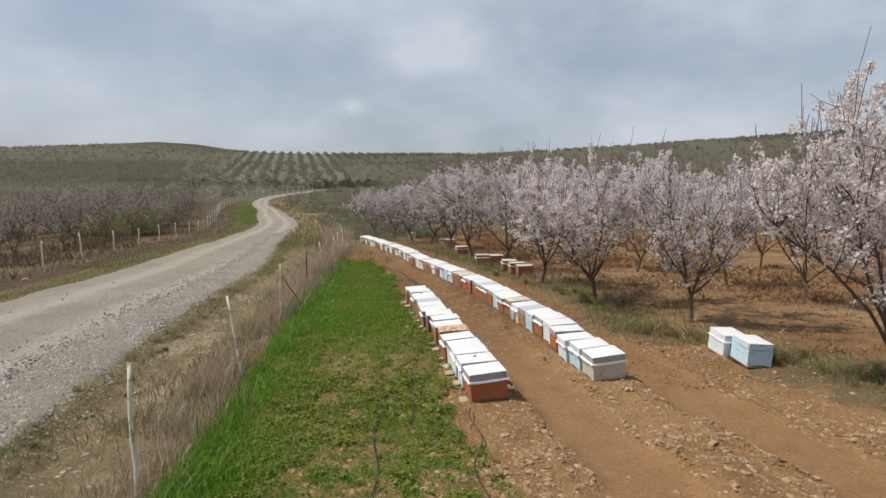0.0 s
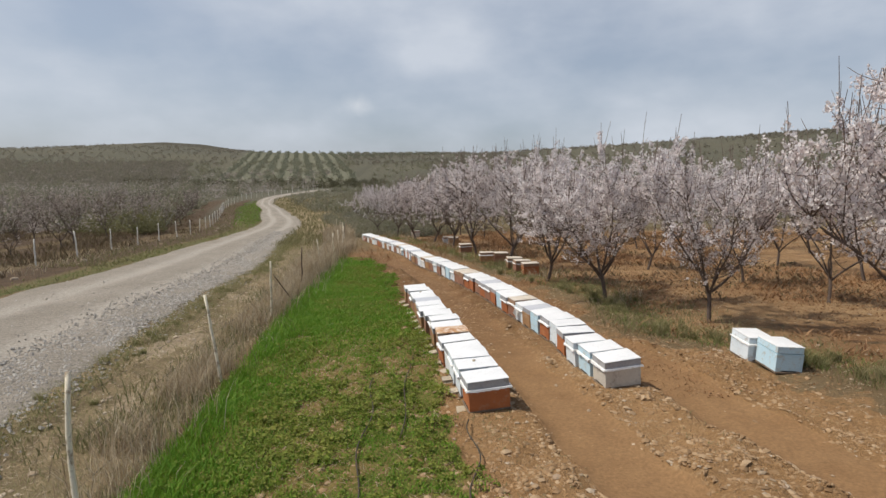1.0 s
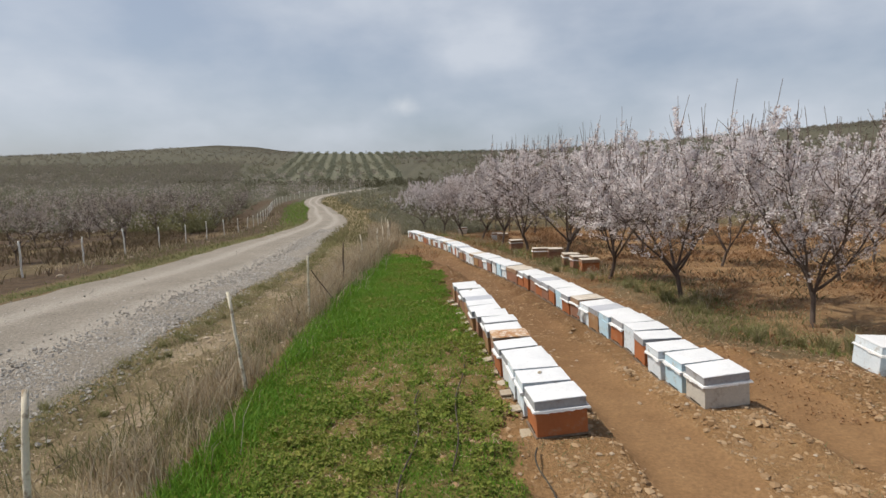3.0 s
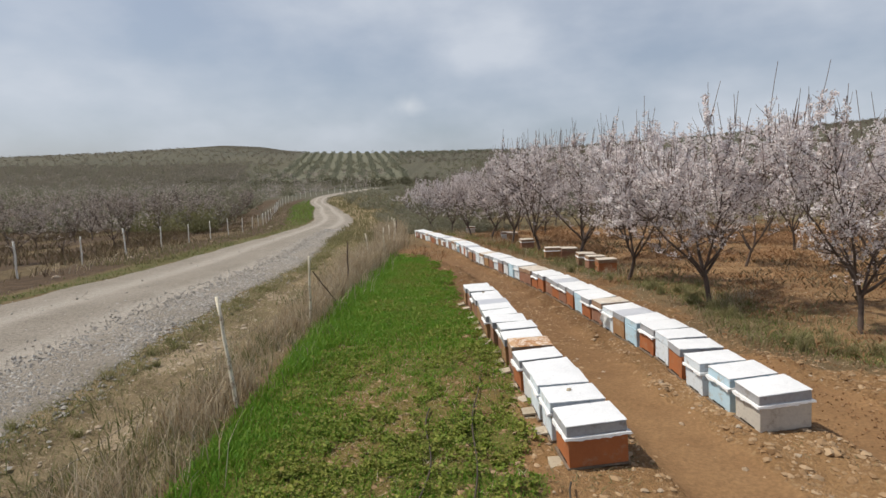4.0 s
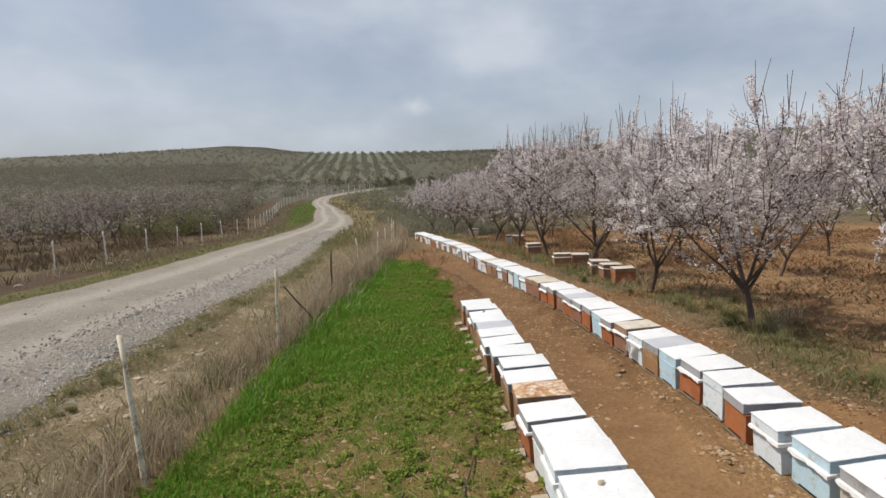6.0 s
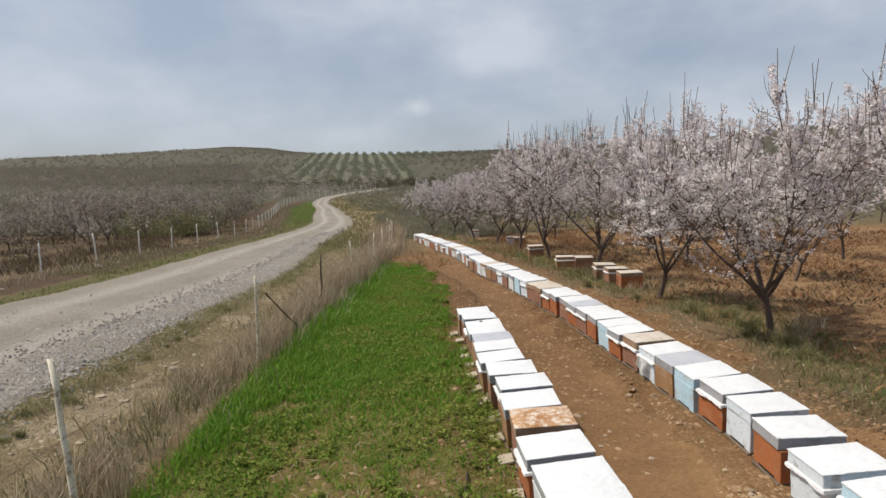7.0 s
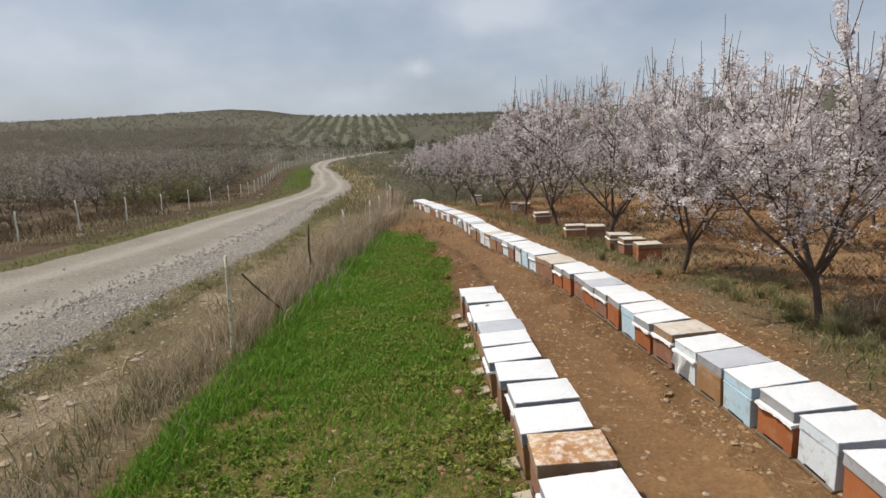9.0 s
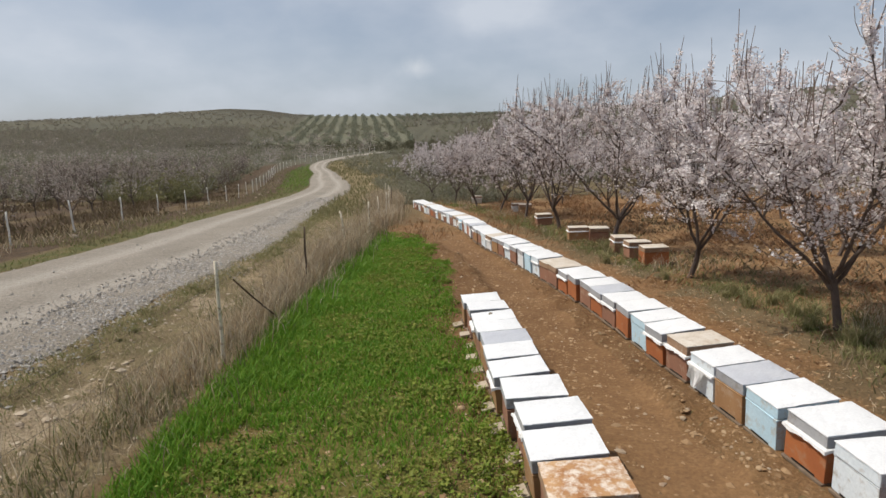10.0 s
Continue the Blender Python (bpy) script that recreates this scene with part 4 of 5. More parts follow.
for i, (x, y, tall) in enumerate(NEAR_TREES):
    k = i if i < 4 else 4 + i % 3
    if k not in used:
        used.add(k)
        settle(kinds[k], x, y, 40 * i, tall / 3.2)
        if i < 2:
            kinds[k].matrix_basis = kinds[k].matrix_basis @ Matrix.Diagonal((0.78, 0.78, (1.06, 0.95)[i], 1.0))
    else:
        copy_thing(kinds[k], pose(x, y, ground_z(x, y) - 0.02, 0, 0, 67 * i)).scale = (tall / 3.2,) * 3
rng = random.Random(8)
thins = [almond("almond_tree", 41 + k, 3.4, 5, 7, 4, 2000, 0.07, 7, PETAL_MID, 3, 2) for k in range(2)]
backs = [almond("almond_tree", 31 + k, 3.4, 5, 9, 5, 6800, 0.048, 8, PETAL_MID, 3, 2) for k in range(3)]
used, count = set(), 0
for row in range(1, 8):
    for i in range(17):
        y = 7.0 + 3.4 * i + rng.uniform(-0.6, 0.6)
        x = 6.2 - 0.235 * (y - 7.0) - 0.0016 * (y - 7) ** 2 + 4.3 * row + rng.uniform(-0.5, 0.5)
        if x > 1.1 * y + 6 or (row > 4 and i % 2):
            continue
        k, size = count % 3, rng.uniform(0.95, 1.2)
        if row >= 3:
            k = 3 + count % 2
        if k not in used:
            used.add(k)
            settle((backs + thins)[k], x, y, rng.uniform(0, 360), size)
        else:
            copy_thing((backs + thins)[k], pose(x, y, ground_z(x, y) - 0.02, 0, 0, rng.uniform(0, 360))).scale = (size,) * 3
        count += 1
lefts = [almond("almond_tree", 51 + k, 3.3, 5, 8, 5, (600, 2000, 350)[k], 0.07, 5, PETAL_FAR, 3, 2) for k in range(3)]
for t in lefts:
    tagged(t, "bare grey almond tree with a few pale blossoms", "tree", "orchard across the track")
used, count = set(), 0
for row in range(0, 9):
    for i in range(16):
        y = 22 + 3.7 * i + rng.uniform(-0.8, 0.8)
        x = float(left_fence(y)) - 4.0 - 4.4 * row + rng.uniform(-0.6, 0.6)
        if x < -1.03 * y - 6 or row > 5 or (row > 2 and (i + row) % 2):
            continue
        k, size = rng.choice((0, 0, 1, 2)) if count > 2 else count, rng.uniform(0.68, 1.08)
        if k not in used:
            used.add(k)
            settle(lefts[k], x, y, rng.uniform(0, 360), size)
        else:
            copy_thing(lefts[k], pose(x, y, ground_z(x, y) - 0.02, 0, 0, rng.uniform(0, 360))).scale = (size,) * 3
        count += 1


# ---- far orchards and brush ----
def far_crowns(name, xs_, ys_, size, per, leaf, material, seed, label, category, flat=1.0, low=0.12, twigs=0, wide=0.05):
    """Many far crowns: ragged heaps of small clumps, and fans of bare twigs, over the land."""
    r = np.random.default_rng(seed)
    n = len(xs_)
    c = np.stack([xs_, ys_, height(xs_, ys_)], -1)
    girth = (size * r.uniform(0.6, 1.3, n))[:, None, None]

    def shell(k):
        d = r.normal(size=(n, k, 3))
        d /= np.linalg.norm(d, axis=2, keepdims=True)
        d *= r.uniform(0.15, 1.0, (n, k, 1)) ** 0.5
        d[..., 2] = np.abs(d[..., 2]) * flat + low
        return c[:, None] + d * girth
    p = shell(per).reshape(-1, 3)
    me = leaves(name, p, r.uniform(0.6, 1.4, len(p)) * leaf, 0.9, material, r)
    if twigs:
        q = shell(twigs)
        foot = c[:, None] + (q - c[:, None]) * [0.15, 0.15, 0.1]
        side = np.cross(q - foot, r.normal(size=q.shape))
        side *= wide / (np.linalg.norm(side, axis=2, keepdims=True) + 1e-6)
        v = np.stack([foot - side, foot + side, q], 2).reshape(-1, 3)
        bm = bmesh.new()
        bm.from_mesh(me)
        fan = raw_mesh("tmp", v, np.arange(len(v)).reshape(-1, 3), material)
        bm.from_mesh(fan)
        bm.to_mesh(me)
        bm.free()
        bpy.data.meshes.remove(fan)
    return stuff(name, me, label, category)


nr = np.random.default_rng(21)
n = 2300
y = 48 + 195 * nr.uniform(0, 1, n) ** 1.2
x = nr.uniform(-1.18, 0.0, n) * (y + 16)
ok = (np.abs(x - road_mid(y)) > 5) & (x < left_fence(y) - 4)
far_crowns("brush", x[ok], y[ok], 1.9, 18, 0.29, BRUSH, 5, "grey-brown leafless orchard trees filling the shallow valley", "trees", twigs=27, wide=0.065)
n = 2600
y = nr.uniform(140, 236, n)
x = nr.uniform(-1.25, -0.42, n) * y
ok = x - ROW0 - ROWS * (y - 171) < -2
x, y = x[ok], y[ok]
far_crowns("brush", x, y, 1.8, 16, 0.4, FAR_BRUSH, 15, "grey-brown bushes over the far hillside", "bushes", twigs=26, wide=0.08)
n = 420
y = 41 + 96 * nr.uniform(0, 1, n)
x = nr.uniform(-0.36, 0.02, n) * y
ok = x > np.where(y < 58, fence_line(y) + 3.2, road_mid(y) + 4.2)
far_crowns("brush", x[ok], y[ok], 1.05, 26, 0.22, BRUSH, 17, "low grey-brown scrub beside the bend of the track", "bushes", twigs=40, wide=0.03)
n = 760
y = nr.uniform(47, 196, n)
x = nr.uniform(-1.08, -0.16, n) * (y + 8)
ok = x < left_fence(y) - 5
far_crowns("pale_trees", x[ok], y[ok], 1.6, 46, 0.24, PETAL_FAR, 6, "pale flowering trees scattered over the valley", "trees", twigs=20, wide=0.04)
n = 1700
y = nr.uniform(52, 250, n)
x = nr.uniform(-0.32, 1.03, n) * y
ok = (x > np.where(y < 69, fence_line(y) + 4.2, road_mid(np.minimum(y, 134)) + 5)) & ((y < 148) | (x > ROW0 + 47 + ROWS * (y - 171)))
far_crowns("brush", x[ok], y[ok], 1.6, 20, 0.28, BRUSH, 7, "grey-brown leafless trees behind the orchard", "trees", twigs=28, wide=0.055)
n = 2600
y = nr.uniform(230, 482, n)
x = nr.uniform(-70, 450, n)
ok = x > ROW0 + 52 + ROWS * (y - 171)
x, y = x[ok], y[ok]
far_crowns("brush", x, y, 1.1, 14, 0.45, FAR_BRUSH, 27, "grey-brown bushes over the hill behind the orchard", "bushes", twigs=14, wide=0.16)
n = 520
y = 37.5 + 24 * nr.uniform(0, 1, n)
x = fence_line(y) + nr.uniform(0.6, 7.5, n)
far_crowns("brush", x, y, 0.55, 14, 0.12, BRUSH, 29, "dry grey-brown weeds beside the end of the fence", "weeds", twigs=26, wide=0.02)
n = 3600
y = nr.uniform(226, 420, n)
x = nr.uniform(-1.2, 0.2, n) * y
ok = (np.abs(x - ROW0 - 22 - ROWS * (y - 171)) > 25) & (np.hypot((x + 178) / 62, (y - 422) / 75) > 1)
far_crowns("brush", x[ok], y[ok], 0.8, 12, 0.4, FAR_BRUSH, 37, "low pinkish-brown scrub below the hilltop", "bushes", twigs=12, wide=0.08)
# dark hedge and scrub at the foot of the slope, a green thicket in the valley
n = 520
y = nr.uniform(148, 173, n)
x = ROW0 + nr.uniform(-26, 50, n) + ROWS * (y - 171)
far_crowns("scrub", x, y, 1.2, 26, 0.32, THICKET, 31, "dark olive scrub at the foot of the far slope", "bushes", twigs=16, wide=0.05)
n = 36
y = nr.uniform(44, 70, n)
x = nr.uniform(-0.62, -0.46, n) * y
ok = x < left_fence(y) - 3
far_crowns("thicket", x[ok], y[ok], 1.7, 120, 0.2, GREEN_BRUSH, 33, "olive-green thicket between the leafless trees", "bushes", twigs=40, wide=0.03)
# olive rows on the slope
ox, oy = [], []
for r_ in range(22):
    for k in range(74):
        y = 176.5 + 1.72 * k
        x = ROW0 + 1.5 + 4.45 * r_ + ROWS * (y - 171)
        if r_ > 9 and y < 280 - 2.3 * (20 - r_):
            continue
        ox.append(x + nr.normal(0, 0.4))
        oy.append(y + nr.normal(0, 0.6))
far_crowns("olive_rows", np.array(ox), np.array(oy), 0.92, 20, 0.48, OLIVE, 8, "rows of grey-green trees on the far slope", "trees", 1.1)


# ---- grass, weeds, straw, stones ----
rng = np.random.default_rng(3)


def on_ground(x, y):
    return height(x, y) + relief(x, y, zones(x, y)) - 0.008


def green_at(x, y):
    return zones(x, y)[0] * (1 - 0.9 * sparse_at(x, y))


# long bright grass close to the fence, and further off all over
x, y = scatter(rng, 460000, -5.2, 1.2, 3.2, 26.5, lambda x, y: green_at(x, y) * np.clip(np.maximum(np.exp(-((x - fence_line(y) - 0.3) / 0.45) ** 2) * 1.2, 0.6 + 0.4 * soft(y, 8, 14)) * (0.45 + 0.8 * soft(hash_noise(x, y, 0.8) + 0.5 * hash_noise(x, y, 2.4), -0.5, 0.4)), 0, 1), 1.25)
edge = np.exp(-((x - fence_line(y) - 0.3) / 0.5) ** 2)
stuff("grass", blades("grass", x, y, on_ground(x, y), rng.uniform(0.03, 0.085, len(x)) * (1 + 1.5 * edge) * (0.9 + 0.5 * hash_noise(x, y, 1.1)), rng.uniform(0.005, 0.011, len(x)) * (1 + y / 18), 0.45, GRASS, rng), "bright green young grass beside the fence", "grass")
# the lawn goes on behind the start of the walk
x, y = scatter(rng, 70000, -5.2, 1.2, -9, 3.2, lambda x, y: zones(x, y)[0], 1.0)
stuff("grass", blades("grass", x, y, on_ground(x, y), rng.uniform(0.03, 0.085, len(x)), rng.uniform(0.008, 0.016, len(x)), 0.45, GRASS, rng), "green young grass between the fence and the bare soil", "grass")
# low broad-leaved weeds in the patchy part
x, y = scatter(rng, 84000, -4.8, 1.4, 3.2, 24, lambda x, y: green_at(x, y) * (1 - 0.5 * soft(y, 12, 16)) * (0.12 + 0.85 * soft(hash_noise(x + 3, y, 0.9) + 0.7 * hash_noise(x, y, 2.6) + 0.1 * soft(y, 8, 13) - 0.3 - 0.35 * np.exp(-((x + 2.1) / 0.52) ** 2 - ((y - 10.5) / 2.2) ** 2), -0.4, 0.45)), 1.4)
n = len(x)
cx, cy = np.repeat(x, 8), np.repeat(y, 8)
spread = np.repeat(rng.uniform(0.025, 0.08, n), 8)
a = rng.uniform(0, 2 * np.pi, n * 8)
px, py = cx + np.cos(a) * spread * rng.uniform(0, 1, n * 8), cy + np.sin(a) * spread * rng.uniform(0, 1, n * 8)
pz = on_ground(px, py) + 0.015 + rng.uniform(0, 1, n * 8) * spread * 1.1
stuff("weeds", leaves("weeds", np.stack([px, py, pz], -1), rng.uniform(0.012, 0.033, n * 8) * np.repeat(rng.uniform(0.6, 1.2, n) + 0.8 * (rng.uniform(0, 1, n) < 0.2), 8), 0.45, WEED, rng), "low broad-leaved green weeds in soil", "weeds")

# taller leafy weeds in clumps
x, y = scatter(rng, 5200, -4.8, 1.2, 3.2, 22, lambda x, y: zones(x, y)[0] * soft(x - fence_line(y), 0.5, 1.0) * soft(hash_noise(x + 11, y, 0.7) + 0.6 * hash_noise(x, y, 2.0), 0.0, 0.5), 1.4)
n = len(x)
k = 26
girth = np.repeat(rng.uniform(0.03, 0.085, n), k)
a, r = rng.uniform(0, 2 * np.pi, n * k), rng.uniform(0, 1, n * k) ** 0.6
px, py = np.repeat(x, k) + np.cos(a) * girth * r, np.repeat(y, k) + np.sin(a) * girth * r
pz = on_ground(px, py) + 0.012 + girth * (1.2 - r) * rng.uniform(0.4, 1.2, n * k)
stuff("weeds", leaves("weeds", np.stack([px, py, pz], -1), rng.uniform(0.02, 0.042, n * k), 0.5, WEED, rng), "leafy yellow-green weed clumps standing in the grass", "weeds")


def strip_at(x, y):
    return zones(x, y)[3]


# tall straw along the fence and a lower mat towards the road
x, y = scatter(rng, 250000, -8, -1.8, 3.0, 42, lambda x, y: np.exp(-((x - fence_line(y) + 0.22) / (0.3 + 0.006 * y)) ** 2) * (0.12 + 0.88 * soft(hash_noise(x, y, 1.1) + 0.5 * hash_noise(x, y, 3.7), -0.5, 0.5)), 1.3)
tall = rng.uniform(0.17, 0.6, len(x)) * (1 + 0.75 * soft(y, 12, 22)) * (0.75 + 0.4 * hash_noise(x, y, 0.9)) * np.where(rng.uniform(0, 1, len(x)) < 0.03, 1.5, 1.0)
stuff("dry_grass", blades("dry_grass", x, y, on_ground(x, y), tall, rng.uniform(0.004, 0.009, len(x)) * (1 + y / 18), 0.32, STRAW, rng, 0.6), "tall straw-coloured dry grass along the fence", "grass")
x, y = scatter(rng, 60000, -8, -1.8, 4.0, 35, lambda x, y: np.exp(-((x - fence_line(y) + 0.5) / 0.6) ** 2) * soft(hash_noise(x, y, 1.3), -0.2, 0.4), 1.3)
stuff("verge_grass", blades("verge_grass", x, y, on_ground(x, y), rng.uniform(0.08, 0.3, len(x)), rng.uniform(0.005, 0.01, len(x)) * (1 + y / 18), 0.5, VERGE, rng, 0.6), "olive-green grass growing through the straw", "grass")
x, y = scatter(rng, 350000, -12.5, -1.4, -1.0, 42, lambda x, y: strip_at(x, y) * (1 - 0.7 * pale_at(x, y)) * np.clip(1.3 * np.exp(-((x - road_mid(y) - road_half(y) - 0.4) / 0.35) ** 2) * soft(hash_noise(x, y, 1.3), -0.9, -0.1) + 0.05 + 0.5 * soft(hash_noise(x, y, 0.55) + 0.5 * hash_noise(x, y, 2.1) + 0.35 * hash_noise(x, y, 6.0), 0.02, 0.2), 0, 1), 1.7)
stuff("verge_grass", blades("verge_grass", x, y, on_ground(x, y), rng.uniform(0.02, 0.09, len(x)) * (1 + 0.8 * np.exp(-((x - road_mid(y) - road_half(y) - 0.4) / 0.3) ** 2)), rng.uniform(0.003, 0.0065, len(x)) * (1 + y / 16), 0.8, TUSSOCK, rng, 0.6), "short half-dry grass on the road verge", "grass")
x, y = scatter(rng, 30000, -38, -10, 12, 84, lambda x, y: zones(x, y)[4] * soft(hash_noise(x, y, 0.6) + 0.4 * hash_noise(x, y, 2.0), -0.2, 0.4), 1.2)
stuff("dry_grass", blades("dry_grass", x, y, on_ground(x, y), rng.uniform(0.04, 0.16, len(x)), rng.uniform(0.018, 0.03, len(x)) * (1 + y / 50), 0.7, OLIVE_GRASS, rng), "half-dry tufts on the far road verge", "grass")
x, y = scatter(rng, 70000, -40, -10, 12, 96, lambda x, y: zones(x, y)[4] * soft(hash_noise(x, y, 0.8), -0.7, 0.1), 1.2)
stuff("verge_grass", blades("verge_grass", x, y, on_ground(x, y), rng.uniform(0.03, 0.09, len(x)), rng.uniform(0.015, 0.03, len(x)) * (1 + y / 40), 0.6, EDGE_GRASS, rng), "thin green grass on the far road verge", "grass")
x, y = scatter(rng, 40000, -42, -16, 47, 102, lambda x, y: soft(road_mid(y) - road_half(y) - x, 0.1, 0.4) * soft(x - left_fence(y), 1.2, 2.2) * soft(y, 50, 61) * soft(99 - y, 0, 9))
stuff("grass", blades("grass", x, y, on_ground(x, y), rng.uniform(0.06, 0.16, len(x)), rng.uniform(0.03, 0.06, len(x)), 0.5, GRASS, rng), "bright green grass inside the bend of the track", "grass")
x, y = scatter(rng, 16000, -32, -14, 12, 70, lambda x, y: soft(1.2 - np.abs(x - left_fence(y) - 0.6), 0, 1.0) * soft(hash_noise(x, y, 0.4), -0.4, 0.3), 1.2)
stuff("dry_grass", blades("dry_grass", x, y, on_ground(x, y), rng.uniform(0.12, 0.4, len(x)), rng.uniform(0.02, 0.04, len(x)), 0.5, STRAW, rng), "dry brown grass at the feet of the stakes", "grass")
x, y = scatter(rng, 60000, -40, -12, 24, 90, lambda x, y: soft(road_mid(y) - road_half(y) - x, 0.3, 0.9) * soft(x - left_fence(y), -0.4, 0.3) * (0.35 + 0.65 * soft(hash_noise(x, y, 0.5) + 0.5 * hash_noise(x, y, 1.6), -0.3, 0.4)), 1.3)
stuff("verge_grass", blades("verge_grass", x, y, on_ground(x, y), rng.uniform(0.05, 0.2, len(x)), rng.uniform(0.02, 0.045, len(x)), 0.6, OLIVE_GRASS, rng), "half-dry olive grass between the stakes and the track", "grass")


x, y = scatter(rng, 60000, -12, -2.6, 4, 40, lambda x, y: strip_at(x, y) * (0.3 + 0.7 * soft(hash_noise(x, y, 0.8), -0.4, 0.4)), 1.4)
stuff("straw", blades("straw", x, y, on_ground(x, y) + 0.004, rng.uniform(0.01, 0.035, len(x)), rng.uniform(0.004, 0.008, len(x)) * (1 + y / 18), 4.0, STRAW, rng, 0.2), "flattened straw lying on the stony verge", "straw")
x, y = scatter(rng, 60000, -5, 9, 5, 42, lambda x, y: soft(x - dirt_right(y), -0.9, 0.6) * soft(4.5 - x + dirt_right(y), 0, 2) * (0.25 + 0.75 * soft(hash_noise(x, y, 0.9), -0.4, 0.4)), 1.3)
stuff("straw", blades("straw", x, y, on_ground(x, y) + 0.004, rng.uniform(0.01, 0.04, len(x)), rng.uniform(0.005, 0.01, len(x)) * (1 + y / 22), 3.5, STRAW, rng, 0.2), "dry straw and litter at the orchard edge", "straw")


x, y = scatter(rng, 60000, -60, -14, 15, 70, lambda x, y: soft(left_fence(y) - x, -1.0, 0.5) * soft(x - left_fence(y), -30, -15) * soft(hash_noise(x, y, 0.35) + 0.5 * hash_noise(x, y, 1.1), -0.3, 0.4), 1.1)
stuff("dead_weeds", blades("dead_weeds", x, y, on_ground(x, y), rng.uniform(0.1, 0.45, len(x)), rng.uniform(0.03, 0.06, len(x)), 0.6, UNDER, rng), "dark brown dead weeds under the leafless trees", "weeds")


x, y = scatter(rng, 30000, -4.6, 1.2, 3.8, 18, lambda x, y: zones(x, y)[0] * np.maximum(0.25 * soft(hash_noise(x, y, 1.4), -0.3, 0.5), sparse_at(x, y)), 1.3)
stuff("straw", blades("straw", x, y, on_ground(x, y) + 0.01, rng.uniform(0.01, 0.04, len(x)), rng.uniform(0.004, 0.008, len(x)), 3.0, STRAW, rng, 0.2), "bits of dry straw among the weeds", "straw")


x, y = scatter(rng, 60000, -40, 2, 32, 114, lambda x, y: np.clip(strip_at(x, y), 0, 1) * (0.35 + 0.65 * soft(hash_noise(x, y, 0.5), -0.4, 0.3)), 1.3)
stuff("verge_grass", blades("verge_grass", x, y, on_ground(x, y), rng.uniform(0.1, 0.38, len(x)), rng.uniform(0.02, 0.045, len(x)) * (0.6 + y / 60), 0.5, OLIVE_GRASS, rng), "pale half-dry grass beside the bend of the track", "grass")
x, y = scatter(rng, 26000, -12, 4, 24, 47, lambda x, y: np.maximum(zones(x, y)[2], 0.3) * soft(x - fence_line(y), 0.5, 1.5) * (np.abs(x - far_row(y)) > 0.6) * soft(hash_noise(x, y, 0.6), -0.4, 0.3), 1.1)
stuff("dead_weeds", blades("dead_weeds", x, y, on_ground(x, y), rng.uniform(0.06, 0.3, len(x)), rng.uniform(0.015, 0.035, len(x)), 0.7, DEAD_LEAF, rng), "rust-brown dead weeds at the far end of the lane", "weeds")


# orchard floor: half-dry grass under the first trees, dead leaves on the red soil
def floor_at(x, y):
    d = x - dirt_right(y)
    return soft(d, -0.1, 0.5) * soft(3.2 - d, 0, 1.4) * (0.15 + 0.85 * soft(hash_noise(x, y, 0.6) + 0.4 * hash_noise(x, y, 2.2), -0.3, 0.4))


x, y = scatter(rng, 110000, -5, 10, 5.5, 45, floor_at, 1.2)
stuff("orchard_grass", blades("orchard_grass", x, y, on_ground(x, y), rng.uniform(0.035, 0.15, len(x)) * (1 + 0.5 * hash_noise(x, y, 0.9)), rng.uniform(0.006, 0.012, len(x)) * (1 + y / 20), 0.6, OLIVE_GRASS, rng), "half-dry grass at the feet of the trees", "grass")
x, y = scatter(rng, 230000, -5, 8, 7.5, 45, lambda x, y: soft(x - dirt_right(y), 0.3, 0.6) * soft(1.9 - x + dirt_right(y), 0, 0.8) * soft(hash_noise(x, y, 0.5) + 0.5 * hash_noise(x, y, 1.9), -0.75, 0.05), 1.2)
stuff("orchard_grass", blades("orchard_grass", x, y, on_ground(x, y), rng.uniform(0.03, 0.11, len(x)), rng.uniform(0.0035, 0.007, len(x)) * (1 + y / 14), 0.7, EDGE_GRASS, rng), "green grass tufts at the orchard edge", "grass")
x, y = scatter(rng, 130000, 0, 22, 6, 45, lambda x, y: zones(x, y)[2] * soft(hash_noise(x, y, 0.5) + 0.5 * hash_noise(x, y, 1.7), -0.4, 0.4), 1.2)
stuff("dead_leaves", leaves("dead_leaves", np.stack([x, y, on_ground(x, y) + rng.uniform(0.0, 0.1, len(x)) ** 1.0], -1), rng.uniform(0.02, 0.055, len(x)), 0.5, DEAD_LEAF, rng), "rust-brown dead leaves and weeds under the trees", "leaves")


x, y = scatter(rng, 100000, 0, 22, 5, 45, lambda x, y: zones(x, y)[2] * soft(hash_noise(x, y, 0.45) + 0.5 * hash_noise(x, y, 1.9), 0.0, 0.45), 1.2)
stuff("dead_weeds", blades("dead_weeds", x, y, on_ground(x, y), rng.uniform(0.03, 0.17, len(x)), rng.uniform(0.012, 0.028, len(x)) * (1 + y / 25), 1.2, DEAD_LEAF, rng), "rust-brown dead weeds in mats between the trees", "weeds")


